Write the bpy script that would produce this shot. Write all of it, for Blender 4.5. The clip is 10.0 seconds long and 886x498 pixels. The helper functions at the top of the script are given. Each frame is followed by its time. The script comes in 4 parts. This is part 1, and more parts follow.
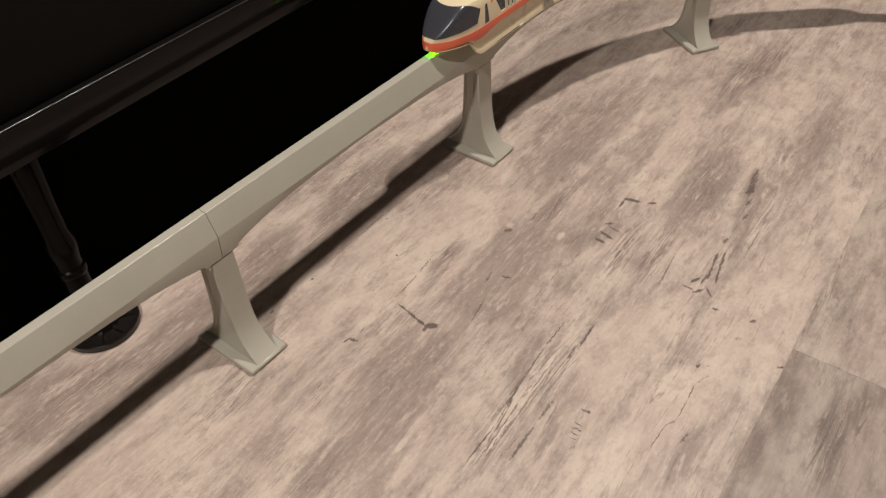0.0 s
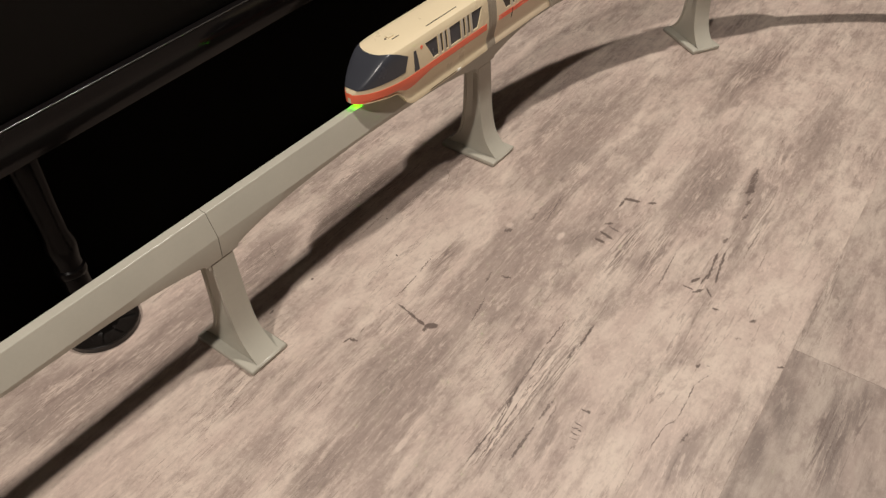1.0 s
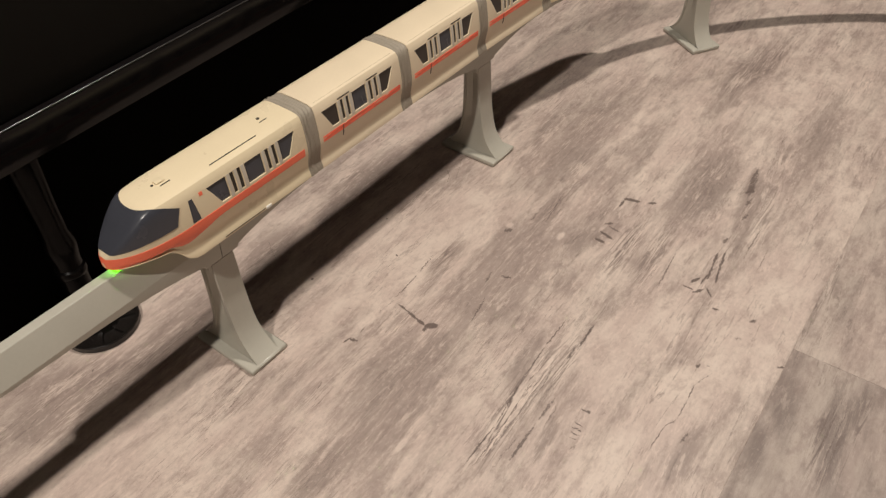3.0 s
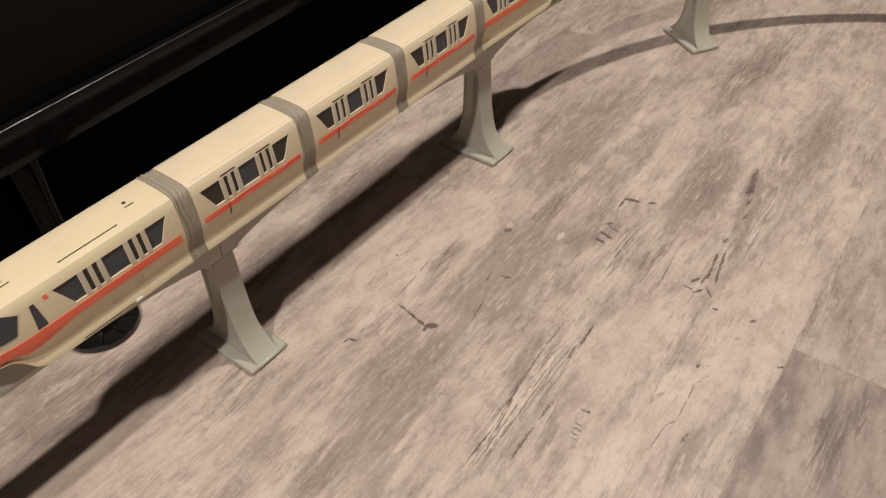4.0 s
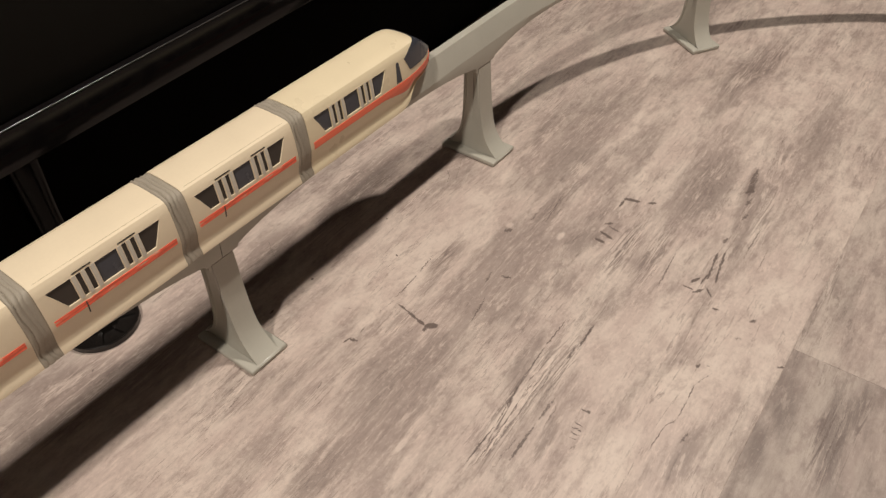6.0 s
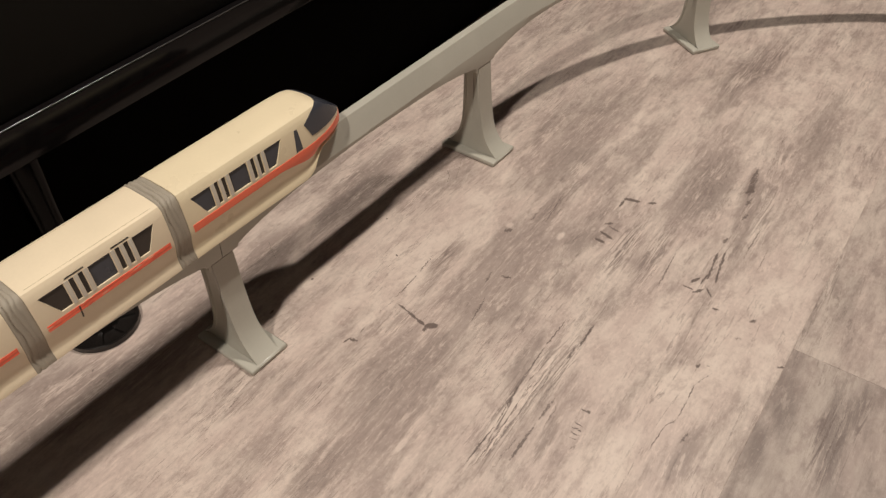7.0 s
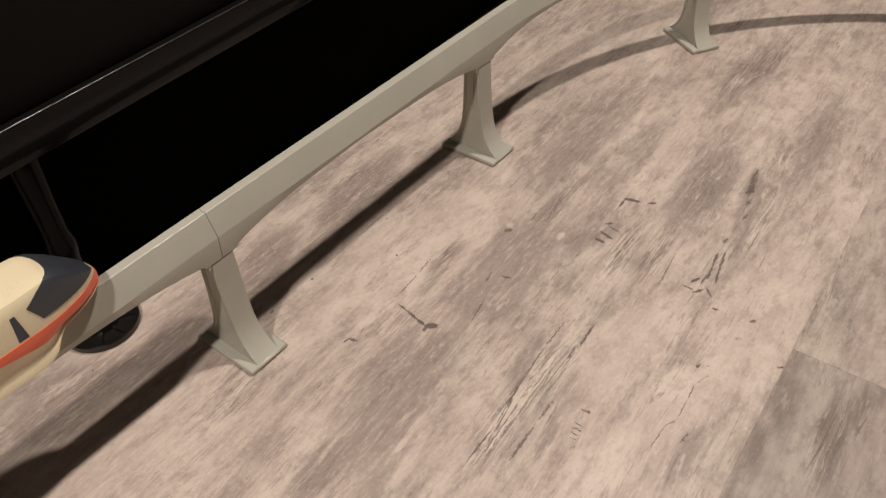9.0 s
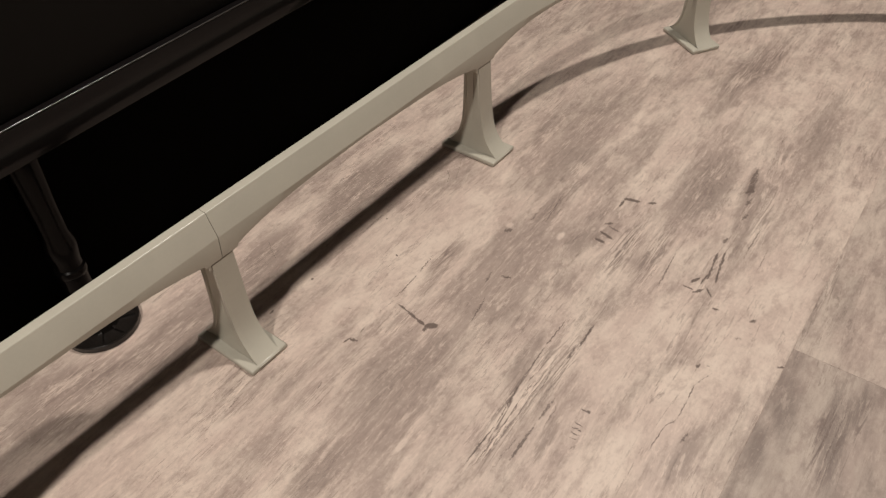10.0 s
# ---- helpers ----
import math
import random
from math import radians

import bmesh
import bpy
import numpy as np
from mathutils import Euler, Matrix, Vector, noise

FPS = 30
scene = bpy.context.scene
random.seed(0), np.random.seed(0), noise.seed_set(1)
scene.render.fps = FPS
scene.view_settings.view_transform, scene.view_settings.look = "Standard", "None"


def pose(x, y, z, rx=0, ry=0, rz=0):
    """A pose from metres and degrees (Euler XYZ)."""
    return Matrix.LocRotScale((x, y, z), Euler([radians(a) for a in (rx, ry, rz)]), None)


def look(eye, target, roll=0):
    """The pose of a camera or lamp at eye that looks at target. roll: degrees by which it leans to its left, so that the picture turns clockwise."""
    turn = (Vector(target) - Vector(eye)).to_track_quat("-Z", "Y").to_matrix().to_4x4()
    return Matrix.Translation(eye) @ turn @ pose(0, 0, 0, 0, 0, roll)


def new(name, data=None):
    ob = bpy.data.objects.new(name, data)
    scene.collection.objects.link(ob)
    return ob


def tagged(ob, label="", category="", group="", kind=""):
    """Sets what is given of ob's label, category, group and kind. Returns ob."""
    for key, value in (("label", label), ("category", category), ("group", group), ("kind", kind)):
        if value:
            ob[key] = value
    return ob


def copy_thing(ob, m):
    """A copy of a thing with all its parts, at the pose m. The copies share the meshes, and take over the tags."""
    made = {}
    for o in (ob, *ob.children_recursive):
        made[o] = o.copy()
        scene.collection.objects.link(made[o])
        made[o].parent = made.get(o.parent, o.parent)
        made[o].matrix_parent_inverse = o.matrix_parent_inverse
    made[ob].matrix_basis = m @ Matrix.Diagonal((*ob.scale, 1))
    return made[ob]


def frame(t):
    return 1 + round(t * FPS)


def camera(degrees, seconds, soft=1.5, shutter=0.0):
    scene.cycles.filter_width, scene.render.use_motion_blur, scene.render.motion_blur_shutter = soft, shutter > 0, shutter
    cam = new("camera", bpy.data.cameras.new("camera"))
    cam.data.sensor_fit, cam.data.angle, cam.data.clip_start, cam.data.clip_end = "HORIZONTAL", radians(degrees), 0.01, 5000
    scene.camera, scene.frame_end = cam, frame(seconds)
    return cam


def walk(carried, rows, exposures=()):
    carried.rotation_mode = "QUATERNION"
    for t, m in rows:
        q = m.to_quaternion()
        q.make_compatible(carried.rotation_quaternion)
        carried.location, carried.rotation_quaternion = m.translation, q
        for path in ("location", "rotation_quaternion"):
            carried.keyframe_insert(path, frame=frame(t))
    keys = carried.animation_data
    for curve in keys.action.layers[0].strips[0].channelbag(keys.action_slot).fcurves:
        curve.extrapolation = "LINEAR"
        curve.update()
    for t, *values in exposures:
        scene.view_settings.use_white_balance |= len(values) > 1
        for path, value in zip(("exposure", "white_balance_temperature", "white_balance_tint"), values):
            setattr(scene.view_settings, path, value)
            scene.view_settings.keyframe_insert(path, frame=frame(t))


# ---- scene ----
U = 0.37            # spacing of two pylons, metres
BEAM_TOP = 0.431    # heights and offsets along the track below are in pylon spacings

cam = camera(58.15, 10.0, soft=1.35)
EYE = Vector((-0.6877 * U, -1.2134 * U, 1.5086 * U))
YAW, PITCH = radians(39.139), radians(43.144)
AIM = EYE + Vector((math.cos(YAW) * math.cos(PITCH), math.sin(YAW) * math.cos(PITCH), -math.sin(PITCH)))
walk(cam, [(0.0, look(EYE, AIM, -2.44)), (10.0, look(EYE, AIM, -2.44))], [(0.0, 0.0), (10.0, 0.0)])

# ---- light: a dim room with a row of recessed ceiling lamps ----
world = bpy.data.worlds.new("world")
world.use_nodes = True
world.node_tree.nodes["Background"].inputs["Color"].default_value = (0.9, 0.8, 0.7, 1)
world.node_tree.nodes["Background"].inputs["Strength"].default_value = 0.001
scene.world = world


def ceiling_lamp(x, y, watts):
    data = bpy.data.lights.new("ceiling_lamp", "AREA")
    data.shape, data.size, data.energy, data.color = "DISK", 0.11, watts, (1.0, 0.92, 0.83)
    data.spread = radians(150)
    ob = new("ceiling_lamp", data)
    ob.matrix_basis = pose(x, y, 2.385)
    return ob


ceiling_lamp(0.80, -0.385, 25.8)
ceiling_lamp(-1.35, -0.52, 39.5)
ceiling_lamp(2.60, 0.45, 3.5)

# ---- materials ----


def material(name):
    m = bpy.data.materials.new(name)
    m.use_nodes = True
    return m, m.node_tree.nodes, m.node_tree.links, m.node_tree.nodes["Principled BSDF"]


def plastic(name, colour, rough, grain=0.06, bump=0.02, scale=400.0, coat=0.0):
    """A moulded surface: slight mottling at two scales, fine relief."""
    m, n, l, b = material(name)
    tc = n.new("ShaderNodeTexCoord")
    fine, broad = n.new("ShaderNodeTexNoise"), n.new("ShaderNodeTexNoise")
    fine.inputs["Scale"].default_value, broad.inputs["Scale"].default_value = scale, scale / 14
    fine.inputs["Detail"].default_value, broad.inputs["Detail"].default_value = 4, 5
    for t in (fine, broad):
        l.new(tc.outputs["Object"], t.inputs["Vector"])
    mixf = n.new("ShaderNodeMath")
    mixf.operation = "MULTIPLY_ADD"
    mixf.inputs[1].default_value = 0.35
    l.new(fine.outputs["Fac"], mixf.inputs[0])
    l.new(broad.outputs["Fac"], mixf.inputs[2])
    ramp = n.new("ShaderNodeValToRGB")
    ramp.color_ramp.elements[0].position, ramp.color_ramp.elements[1].position = 0.35, 0.95
    ramp.color_ramp.elements[0].color = (*[c * (1 - grain) for c in colour], 1)
    ramp.color_ramp.elements[1].color = (*[min(1, c * (1 + grain)) for c in colour], 1)
    l.new(mixf.outputs[0], ramp.inputs["Fac"])
    l.new(ramp.outputs["Color"], b.inputs["Base Color"])
    rr = n.new("ShaderNodeMapRange")
    rr.inputs["To Min"].default_value, rr.inputs["To Max"].default_value = rough * 0.8, min(1, rough * 1.25)
    l.new(broad.outputs["Fac"], rr.inputs["Value"])
    l.new(rr.outputs["Result"], b.inputs["Roughness"])
    bp = n.new("ShaderNodeBump")
    bp.inputs["Strength"].default_value, bp.inputs["Distance"].default_value = bump, 0.001
    l.new(fine.outputs["Fac"], bp.inputs["Height"])
    l.new(bp.outputs["Normal"], b.inputs["Normal"])
    b.inputs["Coat Weight"].default_value = coat
    b.inputs["Coat Roughness"].default_value = 0.1
    return m


CREAM = plastic("cream_plastic", (0.79, 0.665, 0.455), 0.28, 0.04)
CREAM_PALE = plastic("pale_cream_plastic", (0.79, 0.66, 0.475), 0.32, 0.05)
POST = plastic("pale_grey_paint", (0.60, 0.54, 0.45), 0.45, 0.10)
GROOVE = plastic("moulded_line", (0.42, 0.33, 0.20), 0.6, 0.3)
TINT_BROWN = plastic("dark_brown_window_paint", (0.030, 0.022, 0.017), 0.3, 0.2)
GREY = plastic("grey_green_plastic", (0.455, 0.43, 0.365), 0.24, 0.05)
JOINT = plastic("dark_joint", (0.16, 0.15, 0.12), 0.6)
ORANGE = plastic("orange_paint", (1.0, 0.18, 0.09), 0.35, 0.1)


def worn_paint(name, paint, under):
    """Thin paint with scuffs along its length that bare the plastic under it."""
    m, n, l, b = material(name)
    tc, mp, t = n.new("ShaderNodeTexCoord"), n.new("ShaderNodeMapping"), n.new("ShaderNodeTexNoise")
    mp.inputs["Scale"].default_value = (70, 70, 520)
    t.inputs["Scale"].default_value, t.inputs["Detail"].default_value = 1.0, 5
    l.new(tc.outputs["Object"], mp.inputs["Vector"])
    l.new(mp.outputs["Vector"], t.inputs["Vector"])
    ramp = n.new("ShaderNodeValToRGB")
    e = ramp.color_ramp.elements
    e[0].position, e[0].color = 0.38, (*[c * 0.72 for c in paint], 1)
    e[1].position, e[1].color = 0.50, (*paint, 1)
    for pos, colour in ((0.585, paint), (0.64, under)):
        e.new(pos).color = (*colour, 1)
    l.new(t.outputs["Fac"], ramp.inputs["Fac"])
    l.new(ramp.outputs["Color"], b.inputs["Base Color"])
    b.inputs["Roughness"].default_value = 0.38
    return m


WORN_ORANGE = worn_paint("scuffed_orange_paint", (1.0, 0.16, 0.08), (0.80, 0.55, 0.38))
TINT = plastic("dark_window_paint", (0.046, 0.048, 0.059), 0.25, 0.1)
RUBBER = plastic("grey_rubber", (0.33, 0.285, 0.225), 0.6, 0.12)
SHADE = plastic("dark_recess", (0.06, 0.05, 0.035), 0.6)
LACQUER = plastic("black_lacquer", (0.006, 0.005, 0.005), 0.12, 0.2, 0.004, 60, 0.0)
LACQUER.node_tree.nodes["Principled BSDF"].inputs["Specular IOR Level"].default_value = 0.2
SATIN = plastic("black_satin_board", (0.0055, 0.0048, 0.0042), 0.6, 0.2, 0.02, 60)
SATIN.node_tree.nodes["Principled BSDF"].inputs["Specular IOR Level"].default_value = 0.15
# near-black that stands for the shade in the gap under the cabinet
GAP_BLACK = plastic("near_black_gap_board", (0.0015, 0.0013, 0.0012), 0.9, 0.2)
GAP_BLACK.node_tree.nodes["Principled BSDF"].inputs["Specular IOR Level"].default_value = 0.03
LEG = plastic("black_leg_lacquer", (0.002, 0.0016, 0.0015), 0.22, 0.2)
LEG.node_tree.nodes["Principled BSDF"].inputs["Specular IOR Level"].default_value = 0.09
# extra glossy, for the bead that carries the apron's highlight line
BEAD = plastic("highlight_bead_black", (0.03, 0.028, 0.026), 0.22, 0.2)
BEAD.node_tree.nodes["Principled BSDF"].inputs["Specular IOR Level"].default_value = 1.0
BLACK = plastic("black_plastic", (0.011, 0.009, 0.008), 0.22, 0.3, 0.15)
WALL = plastic("wall_paint", (0.09, 0.08, 0.07), 0.8, 0.05, 0.05, 60)
CEIL = plastic("ceiling_paint", (0.08, 0.075, 0.07), 0.9, 0.04, 0.05, 60)

CLIP = plastic("white_plastic", (0.80, 0.77, 0.70), 0.35)
glow, gn, gl, gb = material("green_led")
gb.inputs["Base Color"].default_value = (0.1, 0.6, 0.02, 1)
gb.inputs["Emission Color"].default_value = (0.10, 1.0, 0.001, 1)
gb.inputs["Emission Strength"].default_value = 45


SEAM = Vector((0.772 * U, -1.095 * U, 0))
FLOOR_TURN = radians(2.06)   # the planks lie slightly askew to the track


def math_node(n, l, op, a, b=None, c=None, clamp=False):
    m = n.new("ShaderNodeMath")
    m.operation, m.use_clamp = op, clamp
    for i, v in enumerate((a, b, c)):
        if v is None:
            continue
        if isinstance(v, (int, float)):
            m.inputs[i].default_value = v
        else:
            l.new(v, m.inputs[i])
    return m.outputs[0]


def noise_node(n, l, vec, scale, stretch, detail=5, rough=0.55, distort=0.0):
    mp = n.new("ShaderNodeMapping")
    mp.inputs["Scale"].default_value = stretch
    l.new(vec, mp.inputs["Vector"])
    t = n.new("ShaderNodeTexNoise")
    t.inputs["Scale"].default_value, t.inputs["Detail"].default_value = scale, detail
    t.inputs["Roughness"].default_value, t.inputs["Distortion"].default_value = rough, distort
    l.new(mp.outputs["Vector"], t.inputs["Vector"])
    return t.outputs["Fac"]


def span(n, l, v, lo, hi, a=0.0, b=1.0):
    r = n.new("ShaderNodeMapRange")
    r.interpolation_type = "SMOOTHSTEP"
    for key, x in (("From Min", lo), ("From Max", hi), ("To Min", a), ("To Max", b)):
        r.inputs[key].default_value = x
    l.new(v, r.inputs["Value"])
    return r.outputs["Result"]


def blots(n, l, vec, spots, core=0.2):
    """Union of soft ellipses; each: centre x, y, half-length, half-width in metres, turn in degrees, strength."""
    total = None
    for x, y, a, b, turn, power in spots:
        mp = n.new("ShaderNodeMapping")
        mp.vector_type = "TEXTURE"
        mp.inputs["Location"].default_value = (x, y, 0)
        mp.inputs["Rotation"].default_value = (0, 0, radians(turn))
        mp.inputs["Scale"].default_value = (a, b, 1)
        l.new(vec, mp.inputs["Vector"])
        ln = n.new("ShaderNodeVectorMath")
        ln.operation = "LENGTH"
        l.new(mp.outputs[0], ln.inputs[0])
        v = span(n, l, ln.outputs["Value"], core, 1.25, power, 0.0)
        total = v if total is None else math_node(n, l, "MAXIMUM", total, v)
    return total


def mix_colour(n, l, fac, a, b):
    m = n.new("ShaderNodeMix")
    m.data_type = "RGBA"
    l.new(fac, m.inputs["Factor"])
    for socket, v in ((m.inputs["A"], a), (m.inputs["B"], b)):
        if isinstance(v, tuple):
            socket.default_value = (*v, 1)
        else:
            l.new(v, socket)
    return m.outputs["Result"]


STAINS = [
    (0.0441, -0.1521, 0.1079, 0.0532, 9.5, 0.42),
    (0.2211, -0.1433, 0.1174, 0.0521, -1.6, 0.48),
    (-0.0471, -0.1504, 0.0428, 0.0213, -6.3, 0.75),
    (0.0462, -0.1497, 0.0574, 0.0184, 1.4, 0.6),
    (0.0826, -0.1457, 0.0642, 0.0189, 9.6, 0.5),
    (0.1904, -0.088, 0.0529, 0.013, 4.7, 0.65),
    (0.1863, -0.1362, 0.0528, 0.0234, -0.1, 0.5),
    (0.2926, -0.1337, 0.0744, 0.0154, 6.2, 0.6),
    (0.3055, -0.186, 0.0371, 0.0174, -14.0, 0.45),
    (0.448, -0.2465, 0.0911, 0.0307, 2.7, 0.75),
    (0.4541, -0.2958, 0.0857, 0.0113, 12.2, 0.7),
    (0.1317, -0.2208, 0.0445, 0.0154, 7.3, 0.45),
    (0.0771, -0.2781, 0.0254, 0.0064, 8.4, 0.8),
    (0.2084, -0.4636, 0.0654, 0.0121, 9.8, 0.6)]
STAINS_AND_DARK_FIELDS = [
    (0.2537, -0.4703, 0.0277, 0.0057, -1.0, 0.7),
    (0.2007, -0.1149, 0.0544, 0.0114, 26.0, 0.4),
    # wide fields that darken the floor behind the track
    (0.0916, 0.0652, 0.06, 0.0236, 14.4, 0.95),
    (-0.0319, 0.0602, 0.0859, 0.0277, 9.5, 0.8),
    (-0.1327, 0.0748, 0.0541, 0.0381, 5.8, 1.0),
    (-0.0439, 0.0581, 0.0285, 0.0173, -1.2, 0.6),
    # another wide darker field behind the track, midway to the second pylon
    (0.2324, 0.0663, 0.0842, 0.0271, 5.8, 0.8),
    (0.4796, -0.0867, 0.1466, 0.0376, 4.1, 0.55),
    (0.4317, -0.0492, 0.0843, 0.0198, 3.0, 0.5),
    (0.4953, -0.1582, 0.0976, 0.0214, 2.6, 0.25),
    (0.7157, -0.1948, 0.1405, 0.0247, -3.2, 0.5),
    (0.615, -0.3158, 0.1189, 0.0187, 3.5, 0.4),
    (0.1343, -0.3748, 0.0426, 0.0105, 1.2, 0.4),
    (0.1668, -0.0213, 0.0293, 0.0058, -0.8, 0.2)]
STAINS_EDGE = [
    (0.2122, -0.4265, 0.04, 0.0107, 14.8, 0.5),
    (0.1617, -0.4214, 0.0312, 0.0062, 12.7, 0.5),
    (-0.1509, 0.1279, 0.0179, 0.0141, -3.1, 0.6),
    (0.2375, -0.1961, 0.0265, 0.0212, -94.9, 0.35),
    (0.307, -0.2458, 0.0222, 0.0118, -16.7, 0.3)]
PALES = [
    (0.1806, -0.3492, 0.068, 0.0282, -15.3, 0.9),
    (0.3303, -0.3778, 0.0755, 0.0195, -1.4, 1.0),
    (0.0616, -0.0371, 0.0684, 0.0182, 0.1, 1.0),
    (0.1797, -0.0379, 0.0536, 0.0228, -1.9, 1.0),
    (0.2809, -0.0493, 0.0399, 0.0151, -0.9, 0.8),
    (0.2159, -0.2879, 0.0558, 0.0308, -21.6, 0.9),
    (0.3257, -0.3508, 0.0968, 0.028, -4.4, 1.0),
    (0.3179, -0.3858, 0.1018, 0.0166, 3.0, 1.0),
    (0.003, -0.1869, 0.0088, 0.0025, 3.9, 1.0),
    (0.5577, -0.2634, 0.0291, 0.0058, 4.0, 0.9),
    (0.2935, -0.1602, 0.0079, 0.0033, -1.1, 1.0),
    (0.2778, -0.1085, 0.0046, 0.0031, -13.0, 1.0),
    (0.096, -0.0757, 0.0324, 0.0046, -6.3, 1.0),
    (0.1609, -0.2889, 0.034, 0.0197, -16.8, 0.8)]
PALES_FAR = [
    (0.0988, -0.336, 0.0375, 0.0164, -3.6, 0.8),
    (-0.0828, -0.0441, 0.036, 0.0204, -10.0, 0.6),
    (0.5043, -0.1852, 0.0626, 0.0131, -1.8, 0.5),
    (0.6025, -0.2155, 0.026, 0.0091, -2.6, 0.9),
    (0.1786, -0.4448, 0.0248, 0.0045, 13.2, 1.0),
    (0.206, -0.4815, 0.0321, 0.0036, 8.8, 0.8),
    (-0.0013, -0.1999, 0.0333, 0.0039, 6.9, 0.7),
    (-0.0435, -0.143, 0.0264, 0.003, 8.5, 0.7),
    (0.2463, -0.096, 0.0219, 0.0065, 8.6, 0.5)]
GRAINS = [
    (0.0951, -0.2396, 0.0989, 0.0165, 4.6, 1.0),
    (0.1441, -0.2517, 0.0642, 0.009, 6.1, 0.9),
    (0.3179, -0.2223, 0.067, 0.0165, 3.0, 0.9),
    (0.3293, -0.2511, 0.0739, 0.0157, 6.8, 0.7),
    (0.4538, -0.2469, 0.0847, 0.0216, 3.2, 0.5),
    (0.4734, -0.3103, 0.1464, 0.0135, 9.6, 0.6),
    (0.2041, -0.0804, 0.0336, 0.0081, 2.2, 0.7),
    (0.3462, -0.1316, 0.0594, 0.0098, 0.1, 0.7),
    (0.0489, -0.1439, 0.051, 0.0155, -0.5, 0.3),
    (-0.0492, -0.0518, 0.0283, 0.006, -10.1, 0.6),
    (-0.0577, -0.1058, 0.0324, 0.0098, -6.2, 0.4),
    (0.212, -0.4605, 0.0637, 0.0143, 3.1, 1.0),
    (0.245, -0.4763, 0.0391, 0.0049, 6.1, 0.9),
    (0.7337, -0.1988, 0.1309, 0.0264, -7.7, 0.7)]
GRAINS_FAR = [
    (0.0932, -0.1503, 0.0619, 0.0168, 1.3, 0.25)]
BRANCH_MARKS = [
    (0.1205, -0.0912, 0.0087, 0.0012, -99.1, 0.9),
    (0.1184, -0.1043, 0.0083, 0.0018, -100.5, 1.0),
    (0.1164, -0.1162, 0.0072, 0.0024, -99.9, 1.0),
    (0.1182, -0.1276, 0.0077, 0.0042, -48.3, 1.0),
    (0.1105, -0.1253, 0.0033, 0.0027, -40.5, 0.8),
    (0.3758, -0.1867, 0.0068, 0.0014, 4.9, 1.0),
    (0.387, -0.1886, 0.0058, 0.0029, -54.7, 1.0),
    (0.3889, -0.1954, 0.0076, 0.0029, -75.3, 1.0),
    (0.3959, -0.2126, 0.0067, 0.0025, -54.7, 0.9),
    (0.3397, -0.1909, 0.0061, 0.0026, -45.1, 0.9),
    (0.3224, -0.1977, 0.0112, 0.0024, -102.3, 0.9),
    (0.3114, -0.1964, 0.0074, 0.0032, -95.1, 0.9),
    (0.3353, -0.1999, 0.0088, 0.0015, -97.0, 0.7),
    (0.059, -0.0757, 0.0055, 0.0013, -15.6, 0.9),
    (0.0628, -0.0803, 0.0057, 0.0021, -61.7, 1.0),
    (0.0761, -0.0789, 0.006, 0.0008, 9.5, 0.7)]
KNOTS = [
    (0.3019, -0.2979, 0.0063, 0.002, -86.5, 1.0),
    (0.3157, -0.2994, 0.0076, 0.0017, -23.6, 1.0),
    (0.3028, -0.3074, 0.0077, 0.0017, -32.0, 1.0),
    (0.3212, -0.3057, 0.0091, 0.0013, -0.9, 1.0),
    (0.3073, -0.3162, 0.008, 0.0014, -134.8, 1.0),
    (0.3324, -0.3065, 0.0132, 0.0013, 9.4, 1.0),
    (0.3533, -0.3029, 0.0126, 0.0015, 9.6, 1.0),
    (0.331, -0.3147, 0.0104, 0.0015, 12.0, 1.0),
    (0.3547, -0.3095, 0.019, 0.0015, 10.3, 1.0),
    (0.3849, -0.3001, 0.0068, 0.0024, -4.1, 0.9),
    (0.2906, -0.3305, 0.0044, 0.0022, -81.1, 0.9),
    (0.4924, -0.2864, 0.0353, 0.0047, 9.8, 0.75),
    (0.4741, -0.2897, 0.0076, 0.0041, -29.3, 0.85),
    (0.4317, -0.3022, 0.0102, 0.002, -14.3, 0.8),
    (0.4571, -0.2956, 0.0102, 0.003, 1.4, 0.7)]
GOUGES = [
    (0.2964, -0.3643, 0.0052, 0.0029, -27.3, 0.8),
    (0.2982, -0.3732, 0.0061, 0.0029, -65.0, 0.5),
    (0.2683, -0.3614, 0.0055, 0.0027, -61.8, 0.55),
    (0.275, -0.3729, 0.0045, 0.003, -35.0, 0.6),
    (0.2451, -0.3533, 0.0038, 0.0025, -11.8, 0.4),
    (0.2189, -0.3459, 0.0039, 0.0022, -8.6, 0.85),
    (0.2235, -0.3523, 0.0022, 0.0012, -53.9, 0.7),
    (0.3709, -0.4178, 0.0044, 0.0027, -43.6, 0.7),
    (0.367, -0.4086, 0.0038, 0.0024, -28.8, 0.5),
    (0.2595, -0.4043, 0.005, 0.0015, -49.9, 0.8),
    (0.2701, -0.1115, 0.0069, 0.0043, -37.9, 0.75),
    (0.2842, -0.1695, 0.0069, 0.0038, -25.6, 0.45),
    (0.484, -0.327, 0.0025, 0.002, -29.8, 0.6),
    (0.5245, -0.3476, 0.004, 0.0022, -21.5, 0.6)]
